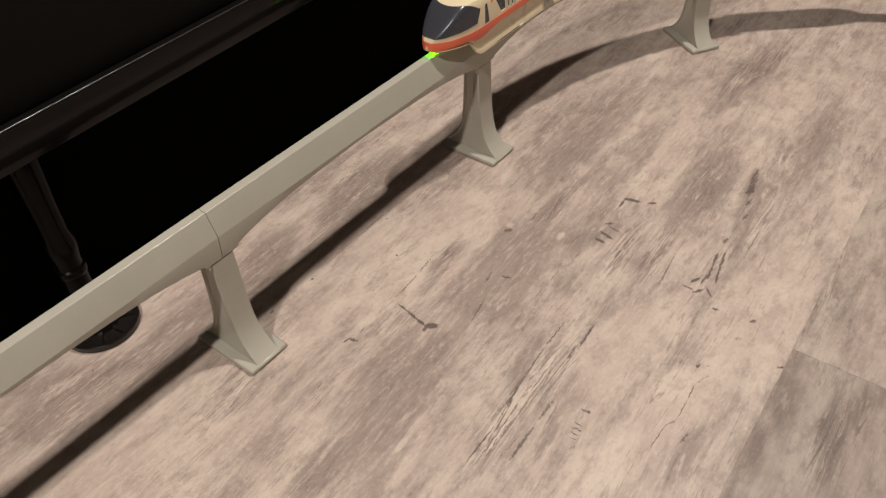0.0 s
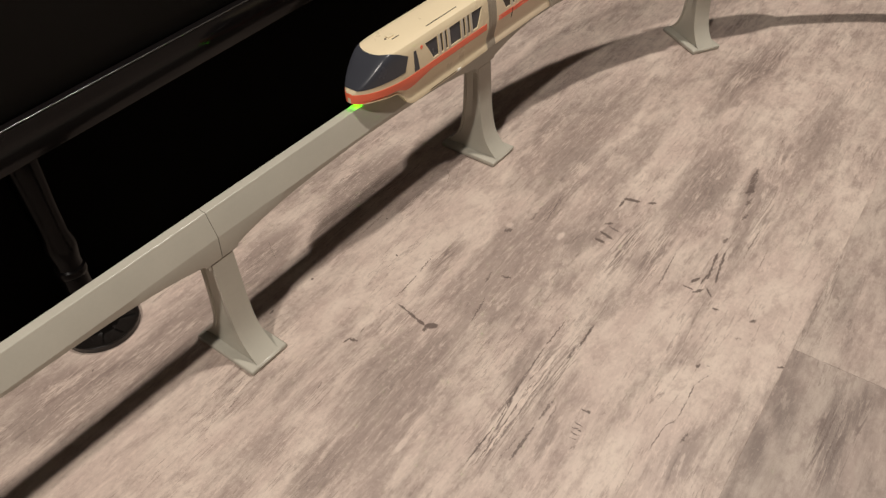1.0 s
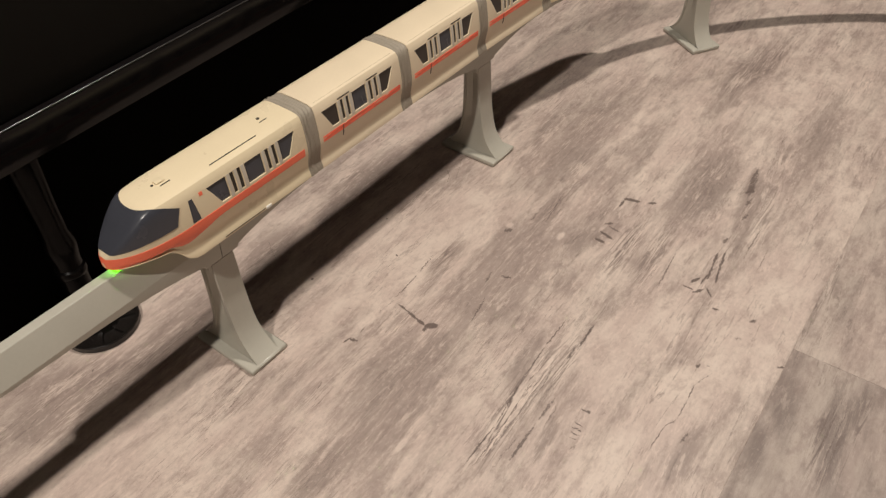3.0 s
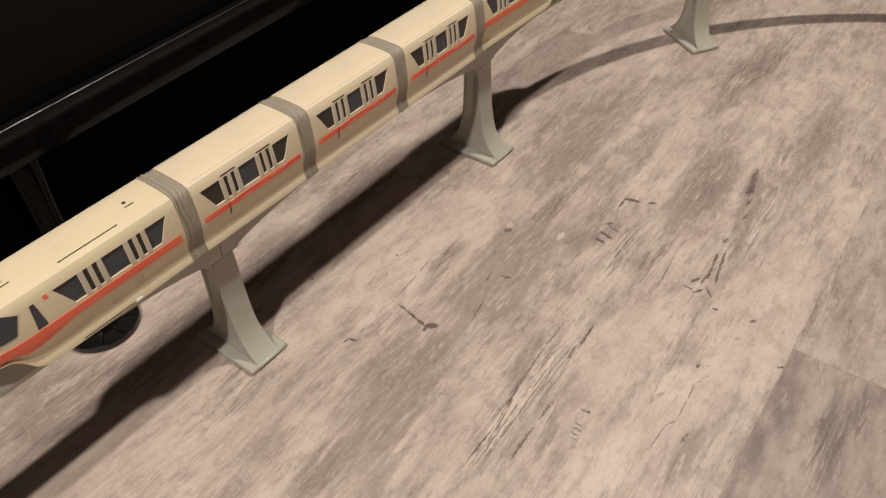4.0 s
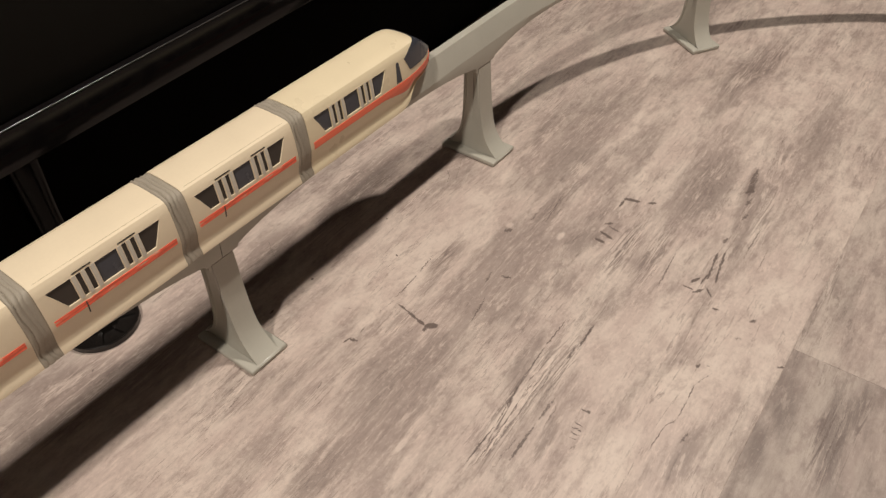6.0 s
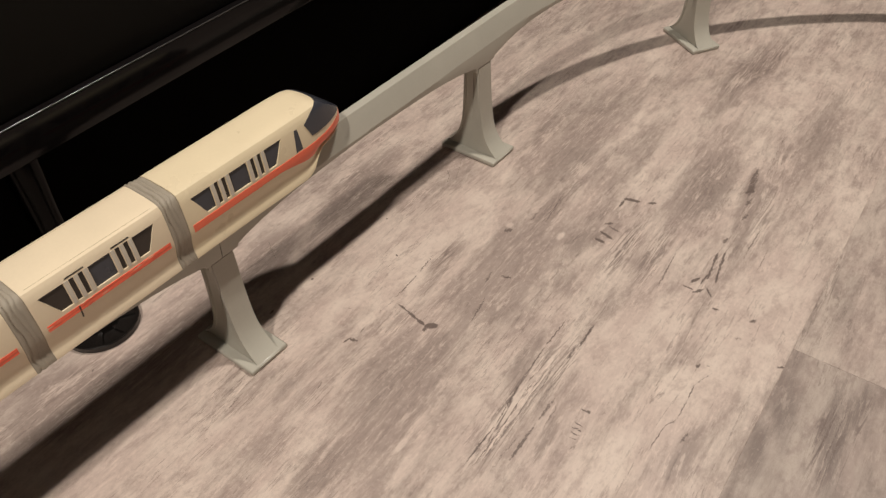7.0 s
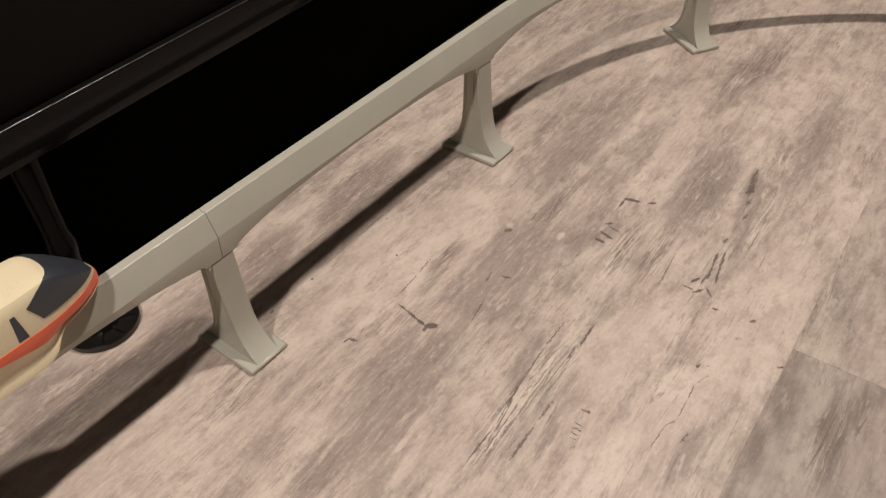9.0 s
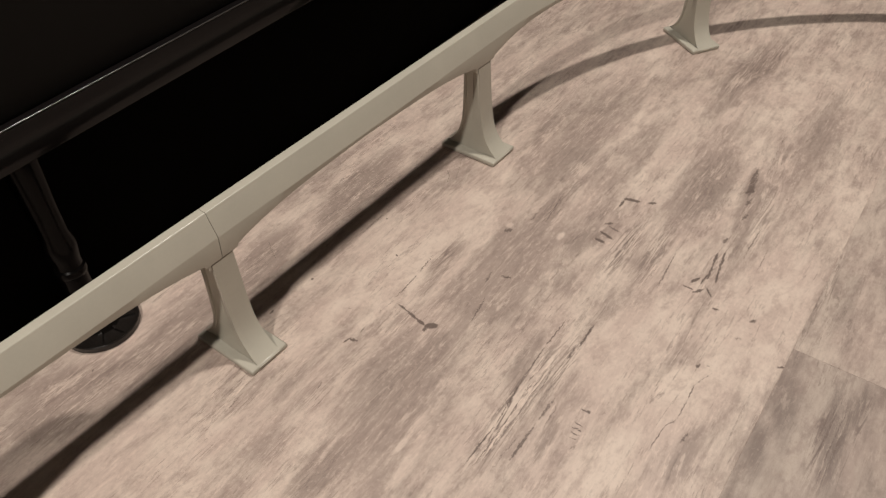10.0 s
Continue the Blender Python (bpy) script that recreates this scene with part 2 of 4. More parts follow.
SPLITS = [
    (0.1316, -0.3501, 0.0168, 0.0005, -0.2, 0.9),
    (0.1505, -0.3528, 0.007, 0.0005, -27.5, 0.8),
    (0.1686, -0.3545, 0.015, 0.0005, 4.1, 0.9),
    (0.1898, -0.3528, 0.0103, 0.0005, 5.6, 0.9),
    (0.2084, -0.3554, 0.0131, 0.0005, -19.1, 0.7),
    (0.1437, -0.3677, 0.0089, 0.0013, -3.2, 0.75),
    (0.1546, -0.3536, 0.0077, 0.0028, -13.4, 0.5),
    (0.1199, -0.2916, 0.0059, 0.0021, -82.5, 0.9),
    (0.1277, -0.2842, 0.0048, 0.0026, -20.8, 0.45),
    (0.1049, -0.2929, 0.005, 0.0008, -87.7, 0.8),
    (0.0999, -0.294, 0.0053, 0.0008, -88.9, 0.8),
    (0.0951, -0.2947, 0.0053, 0.0008, -88.7, 0.8),
    (0.0903, -0.2959, 0.0047, 0.0008, -88.9, 0.7),
    (0.0827, -0.2999, 0.0059, 0.0023, -5.7, 0.55),
    (0.1272, -0.3044, 0.0032, 0.0015, -10.8, 0.6)]
GRAIN_LINES = [
    (0.0401, -0.2384, 0.0304, 0.0007, 2.4, 0.85),
    (0.0949, -0.2332, 0.0335, 0.0008, 8.2, 0.95),
    (0.1411, -0.2278, 0.0217, 0.0007, 5.0, 0.85),
    (0.1801, -0.2255, 0.0241, 0.0008, 1.4, 0.8),
    (0.0452, -0.2444, 0.031, 0.0006, 2.6, 0.8),
    (0.0976, -0.2402, 0.0301, 0.0006, 6.5, 0.7),
    (0.0633, -0.2648, 0.0261, 0.0017, 2.7, 0.75),
    (0.102, -0.2635, 0.0195, 0.0016, 1.2, 0.7),
    (0.166, -0.2493, 0.0118, 0.0018, 5.5, 0.7),
    (0.191, -0.2499, 0.0195, 0.0014, 4.1, 0.85),
    (0.0519, -0.2469, 0.0276, 0.0006, 4.0, 0.7),
    (0.125, -0.247, 0.0292, 0.0006, 6.8, 0.7),
    (0.0467, -0.2588, 0.0303, 0.0006, 1.3, 0.6),
    (0.0985, -0.2701, 0.0182, 0.0009, 6.2, 0.6),
    (0.3131, -0.2704, 0.0378, 0.001, 7.2, 0.7)]
FINE_LINES = [
    (0.3295, -0.1315, 0.0391, 0.0008, 9.8, 0.7),
    (0.3359, -0.137, 0.0306, 0.0008, 9.2, 0.6),
    (0.3037, -0.1214, 0.0097, 0.0011, 3.7, 0.7),
    (0.3755, -0.1278, 0.0213, 0.0012, -11.4, 0.5),
    (0.1606, -0.1512, 0.0207, 0.0011, 12.6, 0.7),
    (0.2019, -0.1342, 0.0119, 0.0012, 13.5, 0.65),
    (0.2115, -0.1478, 0.0071, 0.0014, -72.2, 0.8),
    (0.5553, -0.2884, 0.0666, 0.0007, 6.9, 0.6),
    (0.5362, -0.3254, 0.054, 0.0007, 5.2, 0.5),
    (0.3937, -0.3235, 0.0392, 0.0007, 2.7, 0.7),
    (0.3824, -0.3407, 0.0317, 0.0006, 4.8, 0.6),
    (0.4989, -0.2563, 0.0277, 0.0009, 7.1, 0.55),
    (0.2915, -0.2613, 0.0239, 0.0009, 0.6, 0.55),
    (0.1443, -0.0764, 0.0227, 0.0008, 4.4, 0.8),
    (0.1803, -0.0725, 0.0201, 0.0008, 7.9, 0.7),
    (0.113, -0.0776, 0.0145, 0.0007, -1.6, 0.6)]
SPECKS = [
    (0.2105, 0.0049, 0.0016, 0.0014, -15.5, 0.9),
    (0.1727, -0.0402, 0.0015, 0.0014, -17.0, 0.9),
    (0.0977, 0.0065, 0.0019, 0.0015, -10.5, 0.9),
    (-0.1017, 0.0852, 0.0011, 0.0011, -15.7, 1.0),
    (0.1558, 0.0066, 0.0044, 0.0022, 5.9, 0.5),
    (0.0888, -0.0492, 0.0061, 0.0011, -54.2, 0.5),
    (0.2787, -0.0758, 0.0094, 0.0025, -17.1, 0.5),
    (0.2381, -0.0697, 0.0076, 0.0043, 110.4, 0.4),
    (-0.0502, -0.0442, 0.0158, 0.0006, 9.5, 0.7),
    (-0.1759, 0.0588, 0.0074, 0.0006, 1.4, 0.6),
    (0.0434, 0.0068, 0.0033, 0.0013, 6.5, 0.8),
    (0.007, -0.0914, 0.0057, 0.0008, 8.9, 0.7),
    (0.0524, -0.1274, 0.0062, 0.0009, 4.5, 0.6),
    (0.0169, -0.1177, 0.0057, 0.001, -17.7, 0.6),
    (0.0104, -0.142, 0.0055, 0.001, -4.9, 0.5),
    (0.077, -0.2189, 0.0067, 0.0022, -18.1, 0.45)]
GREY_FIELDS = STAINS + STAINS_AND_DARK_FIELDS + STAINS_EDGE
PALE_FIELDS = PALES + PALES_FAR
GRAIN_FIELDS = GRAINS + GRAINS_FAR
MARKS = BRANCH_MARKS + KNOTS + GOUGES + SPLITS + GRAIN_LINES + FINE_LINES + SPECKS


# broad patches are laid into the planks' meshes, fine lines are drawn by the material
BROAD_MARKS = [m for m in MARKS if m[3] >= 0.0019]
FINE_MARKS = [m for m in MARKS if m[3] < 0.0019]


def laid(points, spots, core=0.2):
    """The same union of soft ellipses as in blots(), as numbers at points of the floor."""
    total = np.zeros(len(points))
    for x, y, a, b, turn, power in spots:
        c, w = math.cos(radians(turn)), math.sin(radians(turn))
        dx, dy = points[:, 0] - x, points[:, 1] - y
        far = np.hypot((dx * c + dy * w) / a, (dy * c - dx * w) / b)
        f = np.clip((1.25 - far) / (1.25 - core), 0, 1)
        total = np.maximum(total, power * f * f * (3 - 2 * f))
    return total


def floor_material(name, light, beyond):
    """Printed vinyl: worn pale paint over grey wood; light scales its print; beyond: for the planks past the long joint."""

    def here(spots):
        return [s for s in spots if ((s[1] - SEAM[1]) * math.cos(FLOOR_TURN) - (s[0] - SEAM[0]) * math.sin(FLOOR_TURN) < 0) == beyond]

    m, n, l, b = material(name)
    tc = n.new("ShaderNodeTexCoord")
    info = n.new("ShaderNodeObjectInfo")
    place = tc.outputs["Object"]
    turn = n.new("ShaderNodeMapping")
    turn.inputs["Rotation"].default_value = (0, 0, -FLOOR_TURN)
    l.new(place, turn.inputs["Vector"])
    shift = n.new("ShaderNodeVectorMath")
    shift.operation = "MULTIPLY_ADD"
    l.new(info.outputs["Random"], shift.inputs[0])
    shift.inputs[1].default_value = (3.7, 5.3, 0)
    l.new(turn.outputs["Vector"], shift.inputs[2])
    wav = n.new("ShaderNodeTexNoise")
    wav.inputs["Scale"].default_value, wav.inputs["Detail"].default_value = 7, 2
    l.new(shift.outputs[0], wav.inputs["Vector"])
    warp = n.new("ShaderNodeVectorMath")
    warp.operation = "MULTIPLY_ADD"
    l.new(wav.outputs["Color"], warp.inputs[0])
    warp.inputs[1].default_value = (0.05, 0.010, 0)
    l.new(shift.outputs[0], warp.inputs[2])
    vec = warp.outputs[0]
    # marks keep their places; a fine warp frays their outlines
    fray = n.new("ShaderNodeTexNoise")
    fray.inputs["Scale"].default_value, fray.inputs["Detail"].default_value = 260, 7
    fray.inputs["Roughness"].default_value = 0.7
    l.new(place, fray.inputs["Vector"])
    frayed = n.new("ShaderNodeVectorMath")
    frayed.operation = "MULTIPLY_ADD"
    l.new(fray.outputs["Color"], frayed.inputs[0])
    frayed.inputs[1].default_value = (0.0075, 0.006, 0)
    l.new(place, frayed.inputs[2])
    centred = n.new("ShaderNodeVectorMath")
    centred.operation = "SUBTRACT"
    l.new(frayed.outputs[0], centred.inputs[0])
    centred.inputs[1].default_value = (0.00375, 0.003, 0)

    cloud = noise_node(n, l, vec, 7.0, (0.8, 2.0, 1), 6, 0.6)
    streak = noise_node(n, l, vec, 16.0, (0.6, 3.4, 1), 10, 0.72)
    hair = noise_node(n, l, vec, 85.0, (0.5, 2.2, 1), 8, 0.72)
    mottle = noise_node(n, l, vec, 90.0, (0.6, 1.6, 1), 9, 0.78)
    blotch = noise_node(n, l, vec, 15.0, (0.8, 1.6, 1), 9, 0.64)
    ragged = noise_node(n, l, vec, 28.0, (0.5, 2.2, 1), 12, 0.80, 0.4)
    split = noise_node(n, l, vec, 9.0, (0.32, 5.5, 1), 7, 0.62, 0.3)
    split_b = noise_node(n, l, vec, 17.0, (0.30, 5.0, 1), 7, 0.66, 0.2)
    patchy = noise_node(n, l, vec, 11.0, (0.7, 1.5, 1), 4, 0.6)
    wear = {}
    for key in ("stain", "grain", "pale", "mark"):
        a = n.new("ShaderNodeAttribute")
        a.attribute_name = key
        wear[key] = a.outputs["Fac"]
    fields, cracks, pales = wear["stain"], wear["grain"], wear["pale"]
    bias = math_node(n, l, "SUBTRACT", math_node(n, l, "MULTIPLY_ADD", fields, 0.20, 0.080), math_node(n, l, "MULTIPLY", pales, 0.19))
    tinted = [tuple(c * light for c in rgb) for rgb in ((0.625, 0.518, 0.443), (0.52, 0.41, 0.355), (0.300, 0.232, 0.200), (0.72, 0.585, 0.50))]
    # pale paint, softly blotched
    col = mix_colour(n, l, span(n, l, blotch, 0.38, 0.62), tinted[0], tinted[1])
    curd = noise_node(n, l, vec, 40.0, (0.75, 1.4, 1), 9, 0.72)
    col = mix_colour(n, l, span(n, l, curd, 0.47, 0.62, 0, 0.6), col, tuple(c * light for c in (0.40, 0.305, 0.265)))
    # mauve-grey stain where the paint has worn and in the dark fields, drawn out along the plank
    cover = math_node(n, l, "ADD", math_node(n, l, "MULTIPLY_ADD", cloud, 0.30, math_node(n, l, "MULTIPLY_ADD", streak, 0.26, math_node(n, l, "MULTIPLY_ADD", ragged, 0.16, math_node(n, l, "MULTIPLY", curd, 0.12)))), bias)
    stain = span(n, l, cover, 0.445, 0.61, 0.0, 0.92)
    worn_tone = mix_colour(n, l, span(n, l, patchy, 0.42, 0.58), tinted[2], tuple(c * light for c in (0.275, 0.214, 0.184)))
    col = mix_colour(n, l, stain, col, worn_tone)
    # fine grain over everything
    grain = math_node(n, l, "MULTIPLY", span(n, l, hair, 0.50, 0.63, 0, 0.36), span(n, l, cover, 0.42, 0.58, 0.12, 1.0))
    col = mix_colour(n, l, grain, col, (0.185, 0.132, 0.115))
    scuff = math_node(n, l, "MULTIPLY", span(n, l, hair, 0.47, 0.38, 0, 0.42), span(n, l, blotch, 0.46, 0.60, 0.15, 1.0))
    col = mix_colour(n, l, scuff, col, tinted[3])
    # pale chips of paint left on the stain
    chips = math_node(n, l, "MULTIPLY", span(n, l, ragged, 0.44, 0.39, 0, 0.36), span(n, l, stain, 0.05, 0.4, 0, 1))
    col = mix_colour(n, l, chips, col, tinted[3])
    # dark splits along the grain, broken up
    off = math_node(n, l, "ABSOLUTE", math_node(n, l, "SUBTRACT", split, 0.5))
    line_a = math_node(n, l, "MULTIPLY", span(n, l, off, 0.016, 0.004, 0, 0.45), span(n, l, mottle, 0.45, 0.54, 0, 1))
    line_a = math_node(n, l, "MULTIPLY", line_a, span(n, l, patchy, 0.43, 0.55, 0.0, 1))
    off_b = math_node(n, l, "ABSOLUTE", math_node(n, l, "SUBTRACT", split_b, 0.5))
    dense = math_node(n, l, "MAXIMUM", math_node(n, l, "MAXIMUM", cracks, math_node(n, l, "MULTIPLY", fields, 0.6)), span(n, l, patchy, 0.58, 0.66, 0, 0.8))
    line_b = math_node(n, l, "MULTIPLY", span(n, l, off_b, 0.022, 0.006, 0, 0.7), span(n, l, mottle, 0.43, 0.53, 0.05, 1))
    line_b = math_node(n, l, "MULTIPLY", line_b, dense)
    off_c = math_node(n, l, "ABSOLUTE", math_node(n, l, "SUBTRACT", split_b, 0.545))
    line_c = math_node(n, l, "MULTIPLY", math_node(n, l, "MULTIPLY", span(n, l, off_c, 0.022, 0.007, 0, 0.9), cracks), span(n, l, mottle, 0.58, 0.46, 0.1, 1))
    # growth rings in close wandering lines
    rings = noise_node(n, l, vec, 7.0, (0.30, 4.0, 1), 3, 0.55, 0.15)
    saw = math_node(n, l, "ABSOLUTE", math_node(n, l, "SUBTRACT", math_node(n, l, "FRACT", math_node(n, l, "MULTIPLY", rings, 17.0)), 0.5))
    line_r = math_node(n, l, "MULTIPLY", span(n, l, saw, 0.20, 0.07, 0, 0.95), math_node(n, l, "MULTIPLY", cracks, span(n, l, mottle, 0.42, 0.50, 0.1, 1)))
    line_c = math_node(n, l, "MAXIMUM", line_c, line_r)
    lines = math_node(n, l, "MAXIMUM", math_node(n, l, "MAXIMUM", line_a, line_b), line_c)
    col = mix_colour(n, l, lines, col, (0.135, 0.096, 0.083))
    off_d = math_node(n, l, "ABSOLUTE", math_node(n, l, "SUBTRACT", split_b, 0.47))
    worn = math_node(n, l, "MULTIPLY", span(n, l, off_d, 0.022, 0.008, 0, 0.75), math_node(n, l, "MULTIPLY", dense, span(n, l, ragged, 0.56, 0.46, 0.1, 1)))
    col = mix_colour(n, l, worn, col, tinted[3])
    # fine grit, the same in all directions
    grit = noise_node(n, l, vec, 230.0, (0.9, 1.2, 1), 4, 0.7)
    col = mix_colour(n, l, span(n, l, grit, 0.52, 0.68, 0, 0.22), col, (0.24, 0.18, 0.15))
    col = mix_colour(n, l, span(n, l, grit, 0.46, 0.34, 0, 0.22), col, tinted[3])
    specks = span(n, l, mottle, 0.65, 0.72, 0, 0.6)
    col = mix_colour(n, l, specks, col, (0.21, 0.15, 0.13))
    # knots and gouges
    spots = wear["mark"]
    if here(FINE_MARKS):
        spots = math_node(n, l, "MAXIMUM", spots, blots(n, l, centred.outputs[0], here(FINE_MARKS), 0.55))
    ripped = noise_node(n, l, place, 420.0, (0.8, 1.1, 1), 5, 0.75)
    marks = math_node(n, l, "MULTIPLY_ADD", math_node(n, l, "SUBTRACT", mottle, 0.5), 1.3, math_node(n, l, "MULTIPLY_ADD", math_node(n, l, "SUBTRACT", ripped, 0.5), 1.6, spots))
    marks = math_node(n, l, "MULTIPLY", span(n, l, marks, 0.42, 0.75, 0, 0.90), span(n, l, spots, 0.25, 0.85, 0.3, 1.0))
    col = mix_colour(n, l, marks, col, (0.105, 0.073, 0.062))
    hue = n.new("ShaderNodeHueSaturation")
    l.new(col, hue.inputs["Color"])
    l.new(span(n, l, info.outputs["Random"], 0, 1, 0.96, 1.04), hue.inputs["Value"])
    l.new(hue.outputs["Color"], b.inputs["Base Color"])
    l.new(span(n, l, streak, 0.3, 0.7, 0.42, 0.62), b.inputs["Roughness"])
    bp = n.new("ShaderNodeBump")
    bp.inputs["Strength"].default_value, bp.inputs["Distance"].default_value = 0.25, 0.0006
    l.new(math_node(n, l, "SUBTRACT", streak, hair), bp.inputs["Height"])
    l.new(bp.outputs["Normal"], b.inputs["Normal"])
    return m


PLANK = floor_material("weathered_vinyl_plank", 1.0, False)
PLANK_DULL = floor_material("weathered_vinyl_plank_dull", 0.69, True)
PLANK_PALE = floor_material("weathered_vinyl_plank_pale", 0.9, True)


# ---- mesh helpers ----


def part(name, bm, mat, parent=None, label="", smooth=0.6):
    """Links a bmesh as one mesh object, in the space of its parent."""
    me = bpy.data.meshes.new(name)
    bmesh.ops.recalc_face_normals(bm, faces=bm.faces)
    bm.to_mesh(me)
    bm.free()
    me.materials.append(mat)
    if smooth:
        for f in me.polygons:
            f.use_smooth = True
        me.set_sharp_from_angle(angle=smooth)
    ob = new(name, me)
    ob.parent = parent
    if label:
        tagged(ob, label)
    return ob


def box(bm, lo, hi, bevel=0.0):
    c = [(a + b) / 2 for a, b in zip(lo, hi)]
    s = [abs(b - a) for a, b in zip(lo, hi)]
    made = bmesh.ops.create_cube(bm, size=1, matrix=Matrix.Translation(c) @ Matrix.Diagonal((*s, 1)))
    if bevel:
        es = list({e for v in made["verts"] for e in v.link_edges})
        bmesh.ops.bevel(bm, geom=es, offset=bevel, segments=2, affect="EDGES", profile=0.5)
    return bm


def loft(bm, rings, close_ends=True):
    """Skins a list of rings, each a list of points of one length."""
    vs = [[bm.verts.new(p) for p in ring] for ring in rings]
    k = len(rings[0])
    for a, b in zip(vs, vs[1:]):
        for i in range(k):
            j = (i + 1) % k
            try:
                bm.faces.new((a[i], a[j], b[j], b[i]))
            except ValueError:
                pass
    if close_ends:
        bm.faces.new(vs[0])
        bm.faces.new(vs[-1])
    return bm


def lathe(bm, profile, steps=32, centre=(0, 0, 0)):
    rings = [[(centre[0] + r * math.cos(2 * math.pi * i / steps), centre[1] + r * math.sin(2 * math.pi * i / steps), centre[2] + z)
              for i in range(steps)] for r, z in profile]
    return loft(bm, rings)


# ---- the track's line: straight, then a curve to the right past the second pylon ----
CURVE_FROM, CURVE_R = 1.13, 1.68


def track_at(s):
    """Place in plan and heading (radians) at the distance s along the track, in pylon spacings from the first pylon."""
    if s <= CURVE_FROM:
        return s, 0.0, 0.0
    a = (s - CURVE_FROM) / CURVE_R
    return CURVE_FROM + CURVE_R * math.sin(a), -CURVE_R * (1 - math.cos(a)), -a

# ---- the room ----


def slab(name, lo, hi, mat, label="", category=""):
    return tagged(part(name, box(bmesh.new(), lo, hi), mat, smooth=0), label, category, kind="structure")


slab("floor", (-2.6, -2.4, -0.06), (3.6, 1.2, -0.004), JOINT, "weathered grey-beige vinyl plank floor", "floor")
slab("wall_north", (-2.6, 1.2, -0.06), (3.6, 1.3, 2.45), WALL, "plain dim painted wall behind the cabinet", "wall")
slab("wall_south", (-2.6, -2.5, -0.06), (3.6, -2.4, 2.45), WALL, "plain dim painted wall", "wall")
slab("wall_west", (-2.7, -2.5, -0.06), (-2.6, 1.3, 2.45), WALL, "plain dim painted wall", "wall")
slab("wall_east", (3.6, -2.5, -0.06), (3.7, 1.3, 2.45), WALL, "plain dim painted wall", "wall")
slab("ceiling", (-2.7, -2.5, 2.4), (3.7, 1.3, 2.5), CEIL, "plain painted ceiling", "ceiling")

# ---- track beam, in one piece per span, and its pylons ----
HALF_TOP, HALF_LOW, CREASE = 0.0126, 0.0335, 0.372


def beam_low(u):
    """Height of the beam's underside at the distance u from the nearer pylon."""
    if abs(u) < 0.046:
        return 0.308
    return 0.3605 - 0.045 * math.exp(-(abs(u) - 0.046) / (0.135 if u > 0 else 0.16))


def beam(s0, s1, pylons):
    """A span of beam from s0 to s1 along the track, deepened over the pylons."""
    cuts = set(np.linspace(s0, s1, max(3, int((s1 - s0) * 50))).round(5))
    for p in pylons:
        cuts |= {c for c in (p - 0.047, p - 0.0455, p + 0.0455, p + 0.047) if s0 < c < s1}
    rings = []
    for s in sorted(cuts):
        x, y, a = track_at(s)
        low = beam_low(min((s - p for p in pylons), key=abs))
        side = (-math.sin(a), math.cos(a))
        inset = HALF_LOW - 0.002 - 0.09 * (CREASE - low)
        right = [(HALF_TOP - 0.0045, BEAM_TOP), (HALF_TOP - 0.0030, BEAM_TOP)]
        right += [(HALF_TOP - 0.0030 + 0.0030 * math.sin(g), BEAM_TOP - 0.0030 + 0.0030 * math.cos(g)) for g in (0.31, 0.62, 0.93, 1.22)]
        right += [(HALF_TOP + 0.0005, BEAM_TOP - 0.0034)]
        prof = [(-o, z) for o, z in reversed(right)] + right + [
                (HALF_LOW - 0.001, CREASE + 0.002), (HALF_LOW, CREASE - 0.002), (inset + 0.002, low + 0.002), (inset, low),
                (-inset, low), (-inset - 0.002, low + 0.002), (-HALF_LOW, CREASE - 0.002), (-HALF_LOW + 0.001, CREASE + 0.002)]
        rings.append([((x + o * side[0]) * U, (y + o * side[1]) * U, z * U) for o, z in prof])
    ob = part("track_beam", loft(bmesh.new(), rings), GREY, smooth=0.35)
    return tagged(ob, "pale grey-green plastic toy monorail beam on pylons", "track beam", "track beams")


SECOND_CURVE = 2.068
PYLONS = [-1.0, 0.0, 1.0, SECOND_CURVE, SECOND_CURVE + 1.0]
beam(-1.6, -0.0007, PYLONS)
beam(0.0007, SECOND_CURVE - 0.0007, PYLONS)
beam(SECOND_CURVE + 0.0007, SECOND_CURVE + 1.2, PYLONS)

PLATE_A, PLATE_B, PLATE_H = 0.101 * U, 0.0573 * U, 0.016 * U


